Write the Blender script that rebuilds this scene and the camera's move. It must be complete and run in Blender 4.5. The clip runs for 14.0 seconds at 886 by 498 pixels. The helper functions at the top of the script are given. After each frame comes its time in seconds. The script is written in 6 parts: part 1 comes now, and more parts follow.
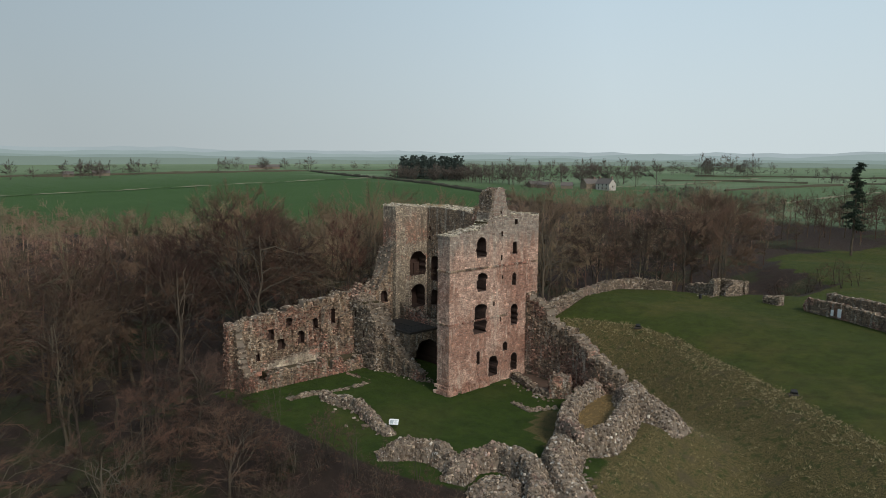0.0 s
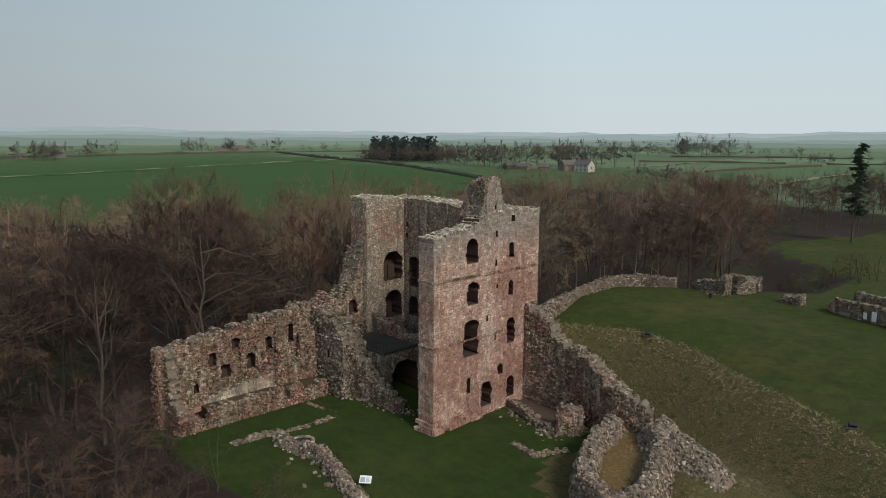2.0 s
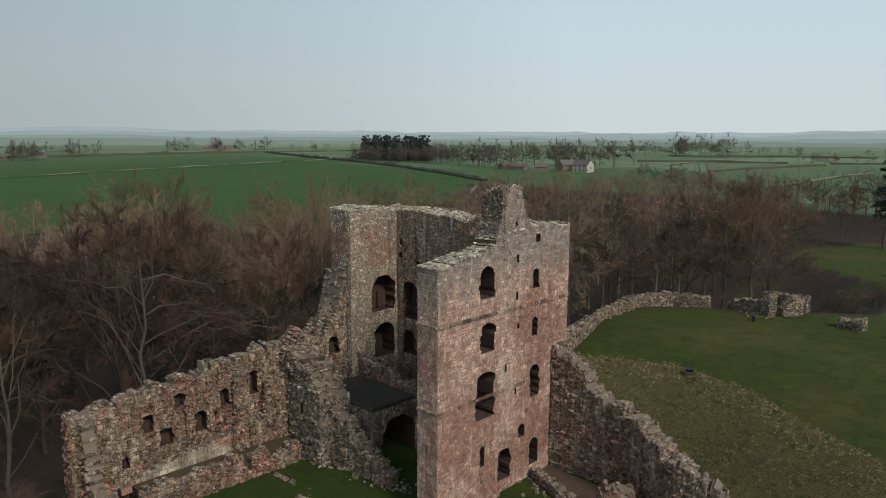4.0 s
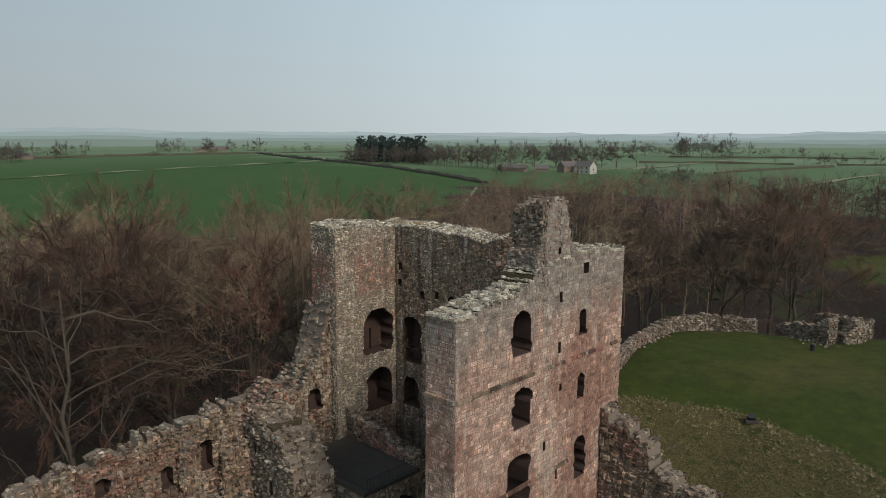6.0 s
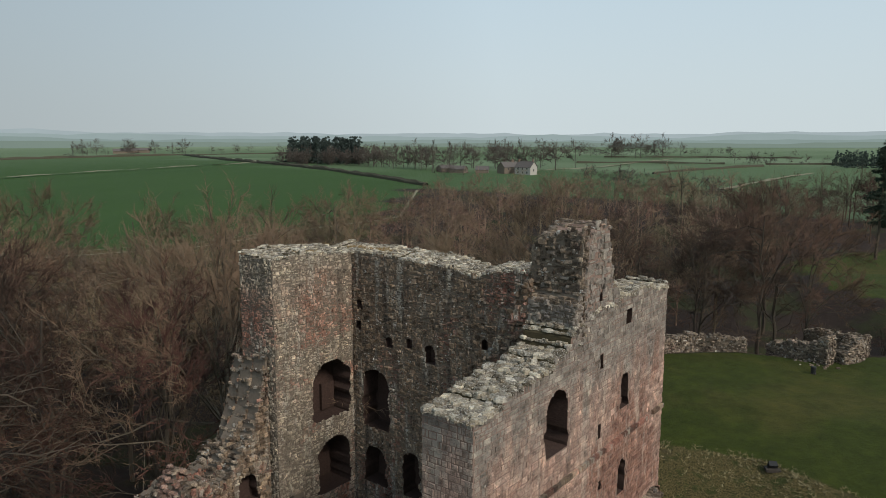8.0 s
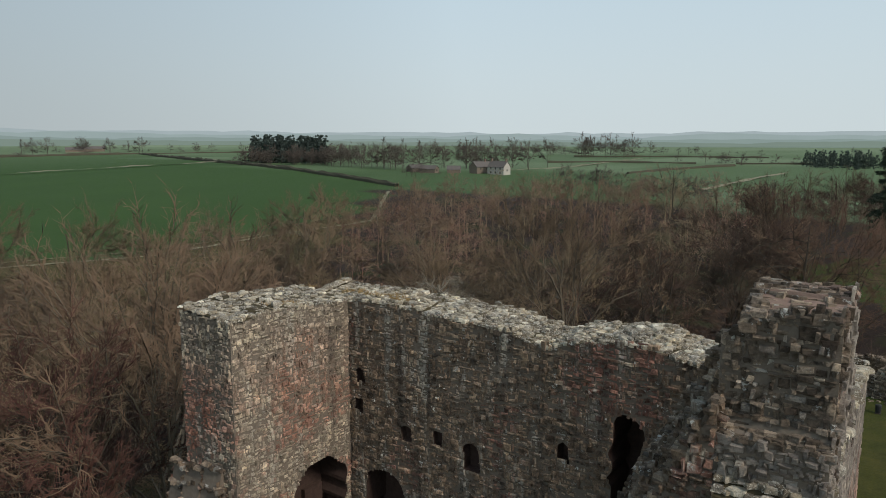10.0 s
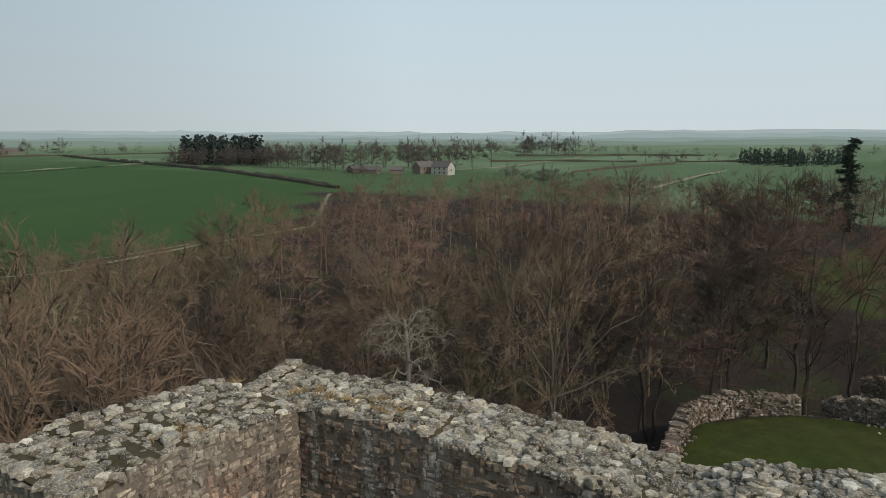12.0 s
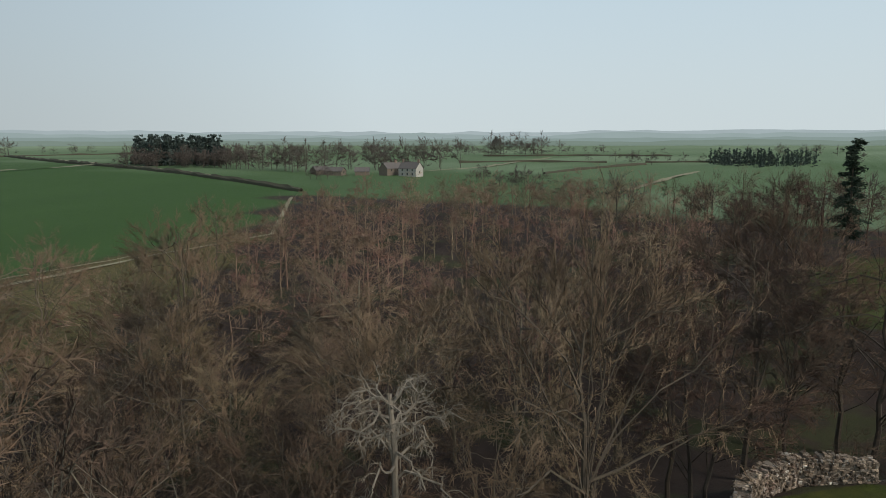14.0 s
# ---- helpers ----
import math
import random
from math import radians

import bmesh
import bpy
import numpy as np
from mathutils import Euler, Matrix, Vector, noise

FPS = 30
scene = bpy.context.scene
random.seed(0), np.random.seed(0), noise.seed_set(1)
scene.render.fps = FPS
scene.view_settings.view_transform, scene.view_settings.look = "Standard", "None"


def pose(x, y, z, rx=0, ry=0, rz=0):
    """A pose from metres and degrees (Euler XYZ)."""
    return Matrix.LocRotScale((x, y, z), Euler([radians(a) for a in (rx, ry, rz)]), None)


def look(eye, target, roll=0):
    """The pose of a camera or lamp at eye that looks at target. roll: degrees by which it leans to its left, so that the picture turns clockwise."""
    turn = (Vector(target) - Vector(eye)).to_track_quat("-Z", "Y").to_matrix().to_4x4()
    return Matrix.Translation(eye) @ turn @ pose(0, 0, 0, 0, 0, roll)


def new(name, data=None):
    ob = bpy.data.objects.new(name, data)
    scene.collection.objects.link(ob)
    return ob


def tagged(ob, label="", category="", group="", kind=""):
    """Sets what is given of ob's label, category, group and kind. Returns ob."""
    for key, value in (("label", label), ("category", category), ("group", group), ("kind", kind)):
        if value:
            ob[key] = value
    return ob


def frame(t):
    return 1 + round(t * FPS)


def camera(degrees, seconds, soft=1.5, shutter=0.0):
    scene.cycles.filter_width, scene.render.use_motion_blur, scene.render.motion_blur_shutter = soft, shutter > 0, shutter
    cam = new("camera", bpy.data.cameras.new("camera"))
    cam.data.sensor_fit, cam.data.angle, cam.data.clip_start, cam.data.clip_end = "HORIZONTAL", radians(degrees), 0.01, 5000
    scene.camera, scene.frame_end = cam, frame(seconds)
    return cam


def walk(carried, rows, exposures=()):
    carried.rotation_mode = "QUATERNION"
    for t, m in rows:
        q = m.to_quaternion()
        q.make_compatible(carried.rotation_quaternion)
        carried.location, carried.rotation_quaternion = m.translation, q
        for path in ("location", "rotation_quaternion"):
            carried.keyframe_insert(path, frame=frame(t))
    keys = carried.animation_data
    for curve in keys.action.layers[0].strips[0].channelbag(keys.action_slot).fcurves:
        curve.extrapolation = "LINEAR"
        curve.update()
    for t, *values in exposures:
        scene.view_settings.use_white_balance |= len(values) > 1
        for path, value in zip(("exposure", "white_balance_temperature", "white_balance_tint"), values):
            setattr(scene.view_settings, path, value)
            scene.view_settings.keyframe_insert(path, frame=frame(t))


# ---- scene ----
cam = camera(65.7, 14.0, soft=0.6)
PATH = [
    (0, (-0.58, 1.209, 34.32), (-2.035, 2.56, 34.08), 0.5),
    (0.5, (-4.351, 4.238, 34.412), (-5.789, 5.608, 34.173), 0.6),
    (1, (-8.296, 7.509, 34.564), (-9.711, 8.902, 34.323), 0.5),
    (1.5, (-12.187, 10.67, 34.675), (-13.589, 12.07, 34.406), 0.5),
    (2, (-16.27, 14.156, 34.8), (-17.663, 15.56, 34.505), 0.4),
    (2.5, (-20.142, 17.491, 34.852), (-21.531, 18.898, 34.556), 0.5),
    (3, (-24.198, 21.235, 34.906), (-25.583, 22.648, 34.611), 0.5),
    (3.2, (-25.741, 22.591, 34.901), (-27.123, 24.006, 34.605), 0.5),
    (5.3, (-40.722, 35.768, 34.463), (-42.093, 37.194, 34.17), 0.2),
    (5.5, (-42.079, 36.939, 34.463), (-43.449, 38.367, 34.169), 0.3),
    (6, (-45.392, 39.803, 34.538), (-46.759, 41.233, 34.245), 0.3),
    (6.5, (-48.376, 42.217, 34.504), (-49.737, 43.652, 34.21), 0.3),
    (7, (-51.725, 44.647, 34.566), (-53.054, 46.112, 34.273), 0.2),
    (7.5, (-54.726, 46.752, 34.587), (-55.994, 48.271, 34.293), 0.1),
    (7.7, (-56.11, 47.71, 34.614), (-57.358, 49.245, 34.322), 0.1),
    (9.8, (-70.412, 58.776, 34.708), (-71.561, 60.386, 34.413), 0.2),
    (10, (-71.563, 59.83, 34.707), (-72.706, 61.445, 34.414), 0.2),
    (10.5, (-73.908, 62.126, 34.688), (-75.038, 63.749, 34.394), 0.1),
    (11, (-76.474, 64.732, 34.748), (-77.568, 66.38, 34.455), 0.1),
    (11.5, (-78.718, 67.124, 34.819), (-79.761, 68.805, 34.525), 0.0),
    (12, (-81.646, 70.203, 34.95), (-82.643, 71.912, 34.655), -0.1),
    (12.5, (-84.212, 73.262, 35.072), (-85.184, 74.985, 34.776), -0.1),
    (13, (-86.901, 76.871, 35.135), (-87.842, 78.611, 34.839), -0.1),
    (13.5, (-89.635, 80.61, 35.193), (-90.55, 82.363, 34.896), 0.0),
    (14, (-92.335, 84.322, 35.203), (-93.243, 86.079, 34.908), -0.1),
]
walk(cam, [(t, look(eye, target, roll)) for t, eye, target, roll in PATH])

# ---- world and light ----
SUN_AZ, SUN_EL = 98.0, 40.0          # degrees from +y towards +x, and above the horizon
world = bpy.data.worlds.new("hazy_sky")
scene.world = world
world.use_nodes = True
wn, wl = world.node_tree.nodes, world.node_tree.links
wn.clear()
w_out = wn.new("ShaderNodeOutputWorld")
w_bg = wn.new("ShaderNodeBackground")
w_sky = wn.new("ShaderNodeTexSky")
w_sky.sky_type = "NISHITA"
w_sky.sun_disc = False
w_sky.sun_elevation, w_sky.sun_rotation = radians(SUN_EL), radians(SUN_AZ)
w_sky.air_density, w_sky.dust_density, w_sky.ozone_density = 1.0, 6.0, 2.0
w_mix = wn.new("ShaderNodeMix")
w_mix.data_type = "RGBA"
w_mix.inputs[0].default_value = 0.86
w_cloud = wn.new("ShaderNodeValToRGB")
w_cloud.color_ramp.elements[0].position, w_cloud.color_ramp.elements[0].color = 0.0, (6.0, 6.75, 6.95, 1)
w_cloud.color_ramp.elements[1].position, w_cloud.color_ramp.elements[1].color = 0.34, (4.6, 6.0, 6.95, 1)
w_top = w_cloud.color_ramp.elements.new(1.0)
w_top.color = (2.0, 2.9, 3.9, 1)
w_geo = wn.new("ShaderNodeTexCoord")
w_sep = wn.new("ShaderNodeSeparateXYZ")
wl.new(w_geo.outputs["Generated"], w_sep.inputs[0])
wl.new(w_sep.outputs["Z"], w_cloud.inputs[0])
wl.new(w_sky.outputs[0], w_mix.inputs[6])
wl.new(w_cloud.outputs[0], w_mix.inputs[7])
w_dot = wn.new("ShaderNodeVectorMath")
w_dot.operation = "DOT_PRODUCT"
w_dot.inputs[1].default_value = (math.sin(radians(70)), math.cos(radians(70)), 0.15)
wl.new(w_geo.outputs["Generated"], w_dot.inputs[0])
w_glow = wn.new("ShaderNodeMapRange")
w_glow.inputs["From Min"].default_value, w_glow.inputs["From Max"].default_value = -0.82, -0.22
w_glow.inputs["To Min"].default_value, w_glow.inputs["To Max"].default_value = 0.77, 1.15
wl.new(w_dot.outputs["Value"], w_glow.inputs["Value"])
w_scale = wn.new("ShaderNodeVectorMath")
w_scale.operation = "SCALE"
wl.new(w_mix.outputs[2], w_scale.inputs[0])
wl.new(w_glow.outputs[0], w_scale.inputs["Scale"])
wl.new(w_scale.outputs[0], w_bg.inputs[0])
w_bg.inputs[1].default_value = 0.1
wl.new(w_bg.outputs[0], w_out.inputs[0])

sun = new("sun", bpy.data.lights.new("sun", "SUN"))
sun.data.energy, sun.data.angle, sun.data.color = 2.2, radians(14), (1.0, 0.92, 0.82)
az, el = radians(SUN_AZ), radians(SUN_EL)
sun.matrix_world = look((math.sin(az) * math.cos(el) * 50, math.cos(az) * math.cos(el) * 50, math.sin(el) * 50), (0, 0, 0))
scene.view_settings.exposure = 0.0


# ---- materials ----
def material(name, rough=0.9):
    m = bpy.data.materials.new(name)
    m.use_nodes = True
    b = m.node_tree.nodes["Principled BSDF"]
    b.inputs["Roughness"].default_value = rough
    b.inputs["Specular IOR Level"].default_value = 0.2
    return m, m.node_tree.nodes, m.node_tree.links, b


def noise_tex(n, l, scale, detail=4.0, vec=None, rough=0.6):
    t = n.new("ShaderNodeTexNoise")
    t.inputs["Scale"].default_value, t.inputs["Detail"].default_value, t.inputs["Roughness"].default_value = scale, detail, rough
    if vec is not None:
        l.new(vec, t.inputs["Vector"])
    return t.outputs["Fac"]


def place_of(n):
    return n.new("ShaderNodeNewGeometry").outputs["Position"]


def stretched(n, l, vec, sx, sy, sz):
    m = n.new("ShaderNodeMapping")
    m.inputs["Scale"].default_value = (sx, sy, sz)
    l.new(vec, m.inputs["Vector"])
    return m.outputs[0]


def ramp(n, l, fac, stops):
    r = n.new("ShaderNodeValToRGB")
    e = r.color_ramp.elements
    e[0].position, e[0].color = stops[0][0], (*stops[0][1], 1)
    e[1].position, e[1].color = stops[-1][0], (*stops[-1][1], 1)
    for p, c in stops[1:-1]:
        k = e.new(p)
        k.color = (*c, 1)
    l.new(fac, r.inputs[0])
    return r.outputs[0]


def mix(n, l, fac, a, b, mode="MIX"):
    m = n.new("ShaderNodeMix")
    m.data_type, m.blend_type = "RGBA", mode
    for k, v in ((0, fac), (6, a), (7, b)):
        if isinstance(v, (int, float)):
            m.inputs[k].default_value = v
        elif isinstance(v, tuple):
            m.inputs[k].default_value = (*v, 1)
        else:
            l.new(v, m.inputs[k])
    return m.outputs[2]


def step(n, l, fac, lo, hi):
    m = n.new("ShaderNodeMapRange")
    m.interpolation_type = "SMOOTHSTEP"
    m.inputs["From Min"].default_value, m.inputs["From Max"].default_value = lo, hi
    l.new(fac, m.inputs["Value"])
    return m.outputs[0]


def bump(n, l, b, height, strength, distance):
    k = n.new("ShaderNodeBump")
    k.inputs["Strength"].default_value, k.inputs["Distance"].default_value = strength, distance
    l.new(height, k.inputs["Height"])
    l.new(k.outputs[0], b.inputs["Normal"])


def stone_material(name, palette, lichen, lichen_amount, patch=None, patch_lo=0.55, streak=0.0, single=False, streak_lo=0.52, pale=None, aged=None, patch_top=None, speckle=1.0, crust=None):
    """Sandstone: each stone takes a colour of the palette, with lichen, big patches and rain streaks over it."""
    m, n, l, b = material(name, 0.93)
    p = place_of(n)
    if single:
        rnd = n.new("ShaderNodeObjectInfo").outputs["Random"]
    else:
        rnd = n.new("ShaderNodeNewGeometry").outputs["Random Per Island"]
    k = len(palette) - 1
    col = ramp(n, l, rnd, [(i / k, c) for i, c in enumerate(palette)])
    if patch:
        big = noise_tex(n, l, 0.16, 3, p)
        jit = n.new("ShaderNodeMath")
        jit.operation = "MULTIPLY_ADD"
        l.new(rnd, jit.inputs[0])
        jit.inputs[1].default_value = 0.12
        l.new(big, jit.inputs[2])
        where = step(n, l, jit.outputs[0], patch_lo, patch_lo + 0.12)
        if patch_top:
            zed = n.new("ShaderNodeSeparateXYZ")
            l.new(p, zed.inputs[0])
            reach = n.new("ShaderNodeMath")
            reach.operation = "MULTIPLY_ADD"
            l.new(big, reach.inputs[0])
            reach.inputs[1].default_value = -14.0
            l.new(zed.outputs["Z"], reach.inputs[2])
            low = n.new("ShaderNodeMath")
            low.operation = "SUBTRACT"
            low.inputs[0].default_value = 1.0
            l.new(step(n, l, reach.outputs[0], patch_top - 10.0, patch_top - 5.0), low.inputs[1])
            both = n.new("ShaderNodeMath")
            both.operation = "MULTIPLY"
            l.new(where, both.inputs[0])
            l.new(low.outputs[0], both.inputs[1])
            where = both.outputs[0]
        col = mix(n, l, where, col, ramp(n, l, rnd, [(0, patch[0]), (1, patch[1])]))
    if speckle:
        dice = n.new("ShaderNodeTexWhiteNoise")
        dice.noise_dimensions = "1D"
        spin = n.new("ShaderNodeMath")
        spin.operation = "MULTIPLY"
        spin.inputs[1].default_value = 977.0
        l.new(rnd, spin.inputs[0])
        l.new(spin.outputs[0], dice.inputs["W"])
        col = mix(n, l, speckle, col, ramp(n, l, dice.outputs["Value"], [(0.0, (0.38, 0.37, 0.36)), (0.3, (0.72, 0.71, 0.70)), (0.65, (1.05, 1.04, 1.02)), (0.88, (1.35, 1.35, 1.33)), (1.0, (1.95, 2.0, 2.0))]), "MULTIPLY")
    grain = noise_tex(n, l, 9.0, 5, p, 0.7)
    col = mix(n, l, 0.75, col, ramp(n, l, grain, [(0.28, (0.32, 0.30, 0.285)), (0.5, (0.95, 0.93, 0.91)), (0.72, (1.5, 1.45, 1.38))]), "MULTIPLY")
    if streak:
        run = noise_tex(n, l, 1.0, 6, stretched(n, l, p, 1.15, 1.15, 0.13), 0.66)
        col = mix(n, l, step(n, l, run, streak_lo, streak_lo + 0.22), col, mix(n, l, streak, col, (0.05, 0.045, 0.042)))
    if pale:
        wash = noise_tex(n, l, 1.0, 5, stretched(n, l, p, 1.2, 1.2, 0.22), 0.7)
        col = mix(n, l, step(n, l, wash, 0.52, 0.66), col, mix(n, l, 0.75, col, pale))
    if aged:
        sep = n.new("ShaderNodeSeparateXYZ")
        l.new(p, sep.inputs[0])
        lift = n.new("ShaderNodeMath")
        lift.operation = "MULTIPLY_ADD"
        l.new(noise_tex(n, l, 0.5, 5, stretched(n, l, p, 1.6, 1.6, 0.35)), lift.inputs[0])
        lift.inputs[1].default_value = 12.0
        l.new(sep.outputs["Z"], lift.inputs[2])
        tone = mix(n, l, rnd, (0.20, 0.18, 0.155), (0.37, 0.345, 0.30))
        col = mix(n, l, step(n, l, lift.outputs[0], aged, aged + 4.0), col, mix(n, l, 0.85, col, tone))
    blot = noise_tex(n, l, 1.1, 6, p, 0.8)
    col = mix(n, l, 0.8, col, ramp(n, l, blot, [(0.32, (0.20, 0.19, 0.185)), (0.47, (0.85, 0.84, 0.83)), (0.56, (1.1, 1.08, 1.04)), (0.68, (1.85, 1.78, 1.62))]), "MULTIPLY")
    spots = noise_tex(n, l, 2.6, 6, p, 0.75)
    col = mix(n, l, step(n, l, spots, 0.66 - lichen_amount, 0.74 - lichen_amount), col, lichen)
    if crust:
        flakes = noise_tex(n, l, 13.0, 5, p, 0.7)
        col = mix(n, l, step(n, l, flakes, 0.52, 0.60), col, mix(n, l, 0.55, col, crust))
        col = mix(n, l, step(n, l, noise_tex(n, l, 5.0, 6, stretched(n, l, p, 1.0, 1.0, 1.6), 0.75), 0.60, 0.68), col, mix(n, l, 0.7, col, (0.05, 0.042, 0.032)))
    l.new(col, b.inputs["Base Color"])
    bump(n, l, b, noise_tex(n, l, 7.0, 7, p, 0.8), 0.9, 0.12)
    return m


RED = [(0.403, 0.263, 0.211), (0.527, 0.362, 0.293), (0.57, 0.403, 0.327), (0.456, 0.294, 0.236), (0.613, 0.446, 0.362), (0.447, 0.311, 0.253)]
PALE = [(0.362, 0.310, 0.240), (0.428, 0.370, 0.290), (0.476, 0.412, 0.322), (0.390, 0.330, 0.260), (0.516, 0.450, 0.356), (0.408, 0.340, 0.266), (0.318, 0.272, 0.220)]
GREY = [(0.185, 0.145, 0.111), (0.234, 0.186, 0.144), (0.278, 0.225, 0.175), (0.200, 0.159, 0.123), (0.322, 0.260, 0.201), (0.219, 0.169, 0.131)]
WORN = [(0.234, 0.172, 0.124), (0.277, 0.208, 0.149), (0.307, 0.231, 0.165), (0.252, 0.184, 0.134), (0.333, 0.253, 0.183), (0.264, 0.19, 0.137), (0.204, 0.152, 0.113)]
TOPS = [(0.165, 0.132, 0.092), (0.38, 0.335, 0.26), (0.23, 0.19, 0.132), (0.49, 0.445, 0.36), (0.30, 0.25, 0.18), (0.42, 0.375, 0.295), (0.58, 0.54, 0.465), (0.20, 0.163, 0.115)]
BRICK = ((0.26, 0.12, 0.09), (0.37, 0.20, 0.155))
m_red = stone_material("pink_sandstone_ashlar", RED, (0.46, 0.41, 0.345), 0.03, ((0.29, 0.16, 0.12), (0.38, 0.22, 0.17)), 0.53, 0.45, streak_lo=0.56, pale=(0.58, 0.46, 0.37), aged=26.0, speckle=0.4)
m_tan = stone_material("pale_sandstone_rubble", PALE, (0.56, 0.54, 0.48), 0.05, ((0.36, 0.17, 0.12), (0.45, 0.26, 0.20)), 0.50, 0.7, streak_lo=0.50, pale=(0.56, 0.51, 0.42), patch_top=23.0, speckle=0.6)
m_grey = stone_material("weathered_sandstone_rubble", WORN, (0.52, 0.50, 0.45), 0.05, BRICK, 0.50, 0.7, streak_lo=0.48, pale=(0.46, 0.42, 0.35))
m_rubble = stone_material("grey_field_rubble", GREY + [(0.48, 0.46, 0.42)], (0.55, 0.54, 0.50), 0.07, ((0.24, 0.15, 0.12), (0.33, 0.23, 0.19)), 0.63, 0.4)
m_dark = stone_material("damp_dark_sandstone", [tuple(c * 1.08 for c in q) for q in WORN], (0.58, 0.56, 0.50), 0.075, BRICK, 0.59, 0.8, streak_lo=0.45, pale=(0.48, 0.45, 0.385), speckle=0.75)
m_range = stone_material("red_and_grey_range_rubble", WORN, (0.55, 0.53, 0.47), 0.05, ((0.22, 0.115, 0.085), (0.31, 0.19, 0.145)), 0.49, 0.5, streak_lo=0.52, pale=(0.48, 0.43, 0.35))
m_curtain = stone_material("brown_curtain_rubble", WORN + GREY[:3], (0.55, 0.53, 0.47), 0.06, ((0.24, 0.13, 0.10), (0.33, 0.20, 0.155)), 0.50, 0.7, streak_lo=0.48, pale=(0.44, 0.40, 0.34))
m_cap = stone_material("lichened_wall_top_stone", TOPS, (0.56, 0.545, 0.49), 0.04, speckle=0.9, crust=(0.78, 0.735, 0.64))
m_cap_single = stone_material("lichened_loose_stone", TOPS, (0.56, 0.545, 0.49), 0.04, single=True, speckle=0.9, crust=(0.78, 0.735, 0.64))


def mortar_material(name, a, c):
    m, n, l, b = material(name, 0.97)
    p = place_of(n)
    l.new(mix(n, l, noise_tex(n, l, 5.0, 6, p), a, c), b.inputs["Base Color"])
    bump(n, l, b, noise_tex(n, l, 18.0, 5, p), 0.8, 0.05)
    return m


m_core = mortar_material("rubble_core_and_mortar", (0.11, 0.088, 0.068), (0.26, 0.212, 0.165))
m_core_red = mortar_material("red_rubble_core", (0.19, 0.125, 0.098), (0.34, 0.24, 0.19))
# openings' sides and backs: their deep shade is put into this near-black colour
m_reveal = mortar_material("shade_dark_opening_stone", (0.030, 0.020, 0.016), (0.10, 0.062, 0.050))


def plain(name, a, c, scale, rough=0.7, bump_d=0.0, metal=0.0):
    m, n, l, b = material(name, rough)
    p = place_of(n)
    l.new(mix(n, l, noise_tex(n, l, scale, 5, p), a, c), b.inputs["Base Color"])
    b.inputs["Metallic"].default_value = metal
    if bump_d:
        bump(n, l, b, noise_tex(n, l, scale * 4, 4, p), 0.5, bump_d)
    return m


m_moss = plain("dark_moss_and_turf", (0.035, 0.030, 0.018), (0.10, 0.078, 0.042), 4, 1.0, 0.05)
m_tuft = plain("dead_orange_grass", (0.24, 0.15, 0.06), (0.38, 0.27, 0.13), 6, 1.0)
m_slab = plain("dark_paving", (0.040, 0.033, 0.027), (0.080, 0.066, 0.055), 1.5, 0.85)
m_iron = plain("black_painted_iron", (0.02, 0.02, 0.02), (0.04, 0.04, 0.04), 8, 0.5)
m_white = plain("white_enamel", (0.72, 0.74, 0.74), (0.8, 0.8, 0.8), 3, 0.5)
m_print = plain("printed_grey_blue", (0.30, 0.36, 0.38), (0.36, 0.42, 0.42), 5, 0.5)
m_wood = plain("weathered_timber", (0.20, 0.15, 0.11), (0.30, 0.24, 0.18), 6, 0.85)
m_slate = plain("grey_slate_roof", (0.098, 0.087, 0.085), (0.157, 0.136, 0.120), 0.8, 0.9)
m_render = plain("pale_farmhouse_wall", (0.396, 0.366, 0.317), (0.475, 0.442, 0.396), 0.6, 0.9)
m_glass = plain("dark_window_pane", (0.03, 0.035, 0.04), (0.05, 0.055, 0.06), 1, 0.15)
m_track = plain("pale_dirt_track", (0.17, 0.155, 0.095), (0.30, 0.27, 0.18), 0.6, 1.0)
m_gravel = plain("brown_gravel_path", (0.07, 0.046, 0.034), (0.12, 0.082, 0.062), 3.0, 1.0, 0.03)


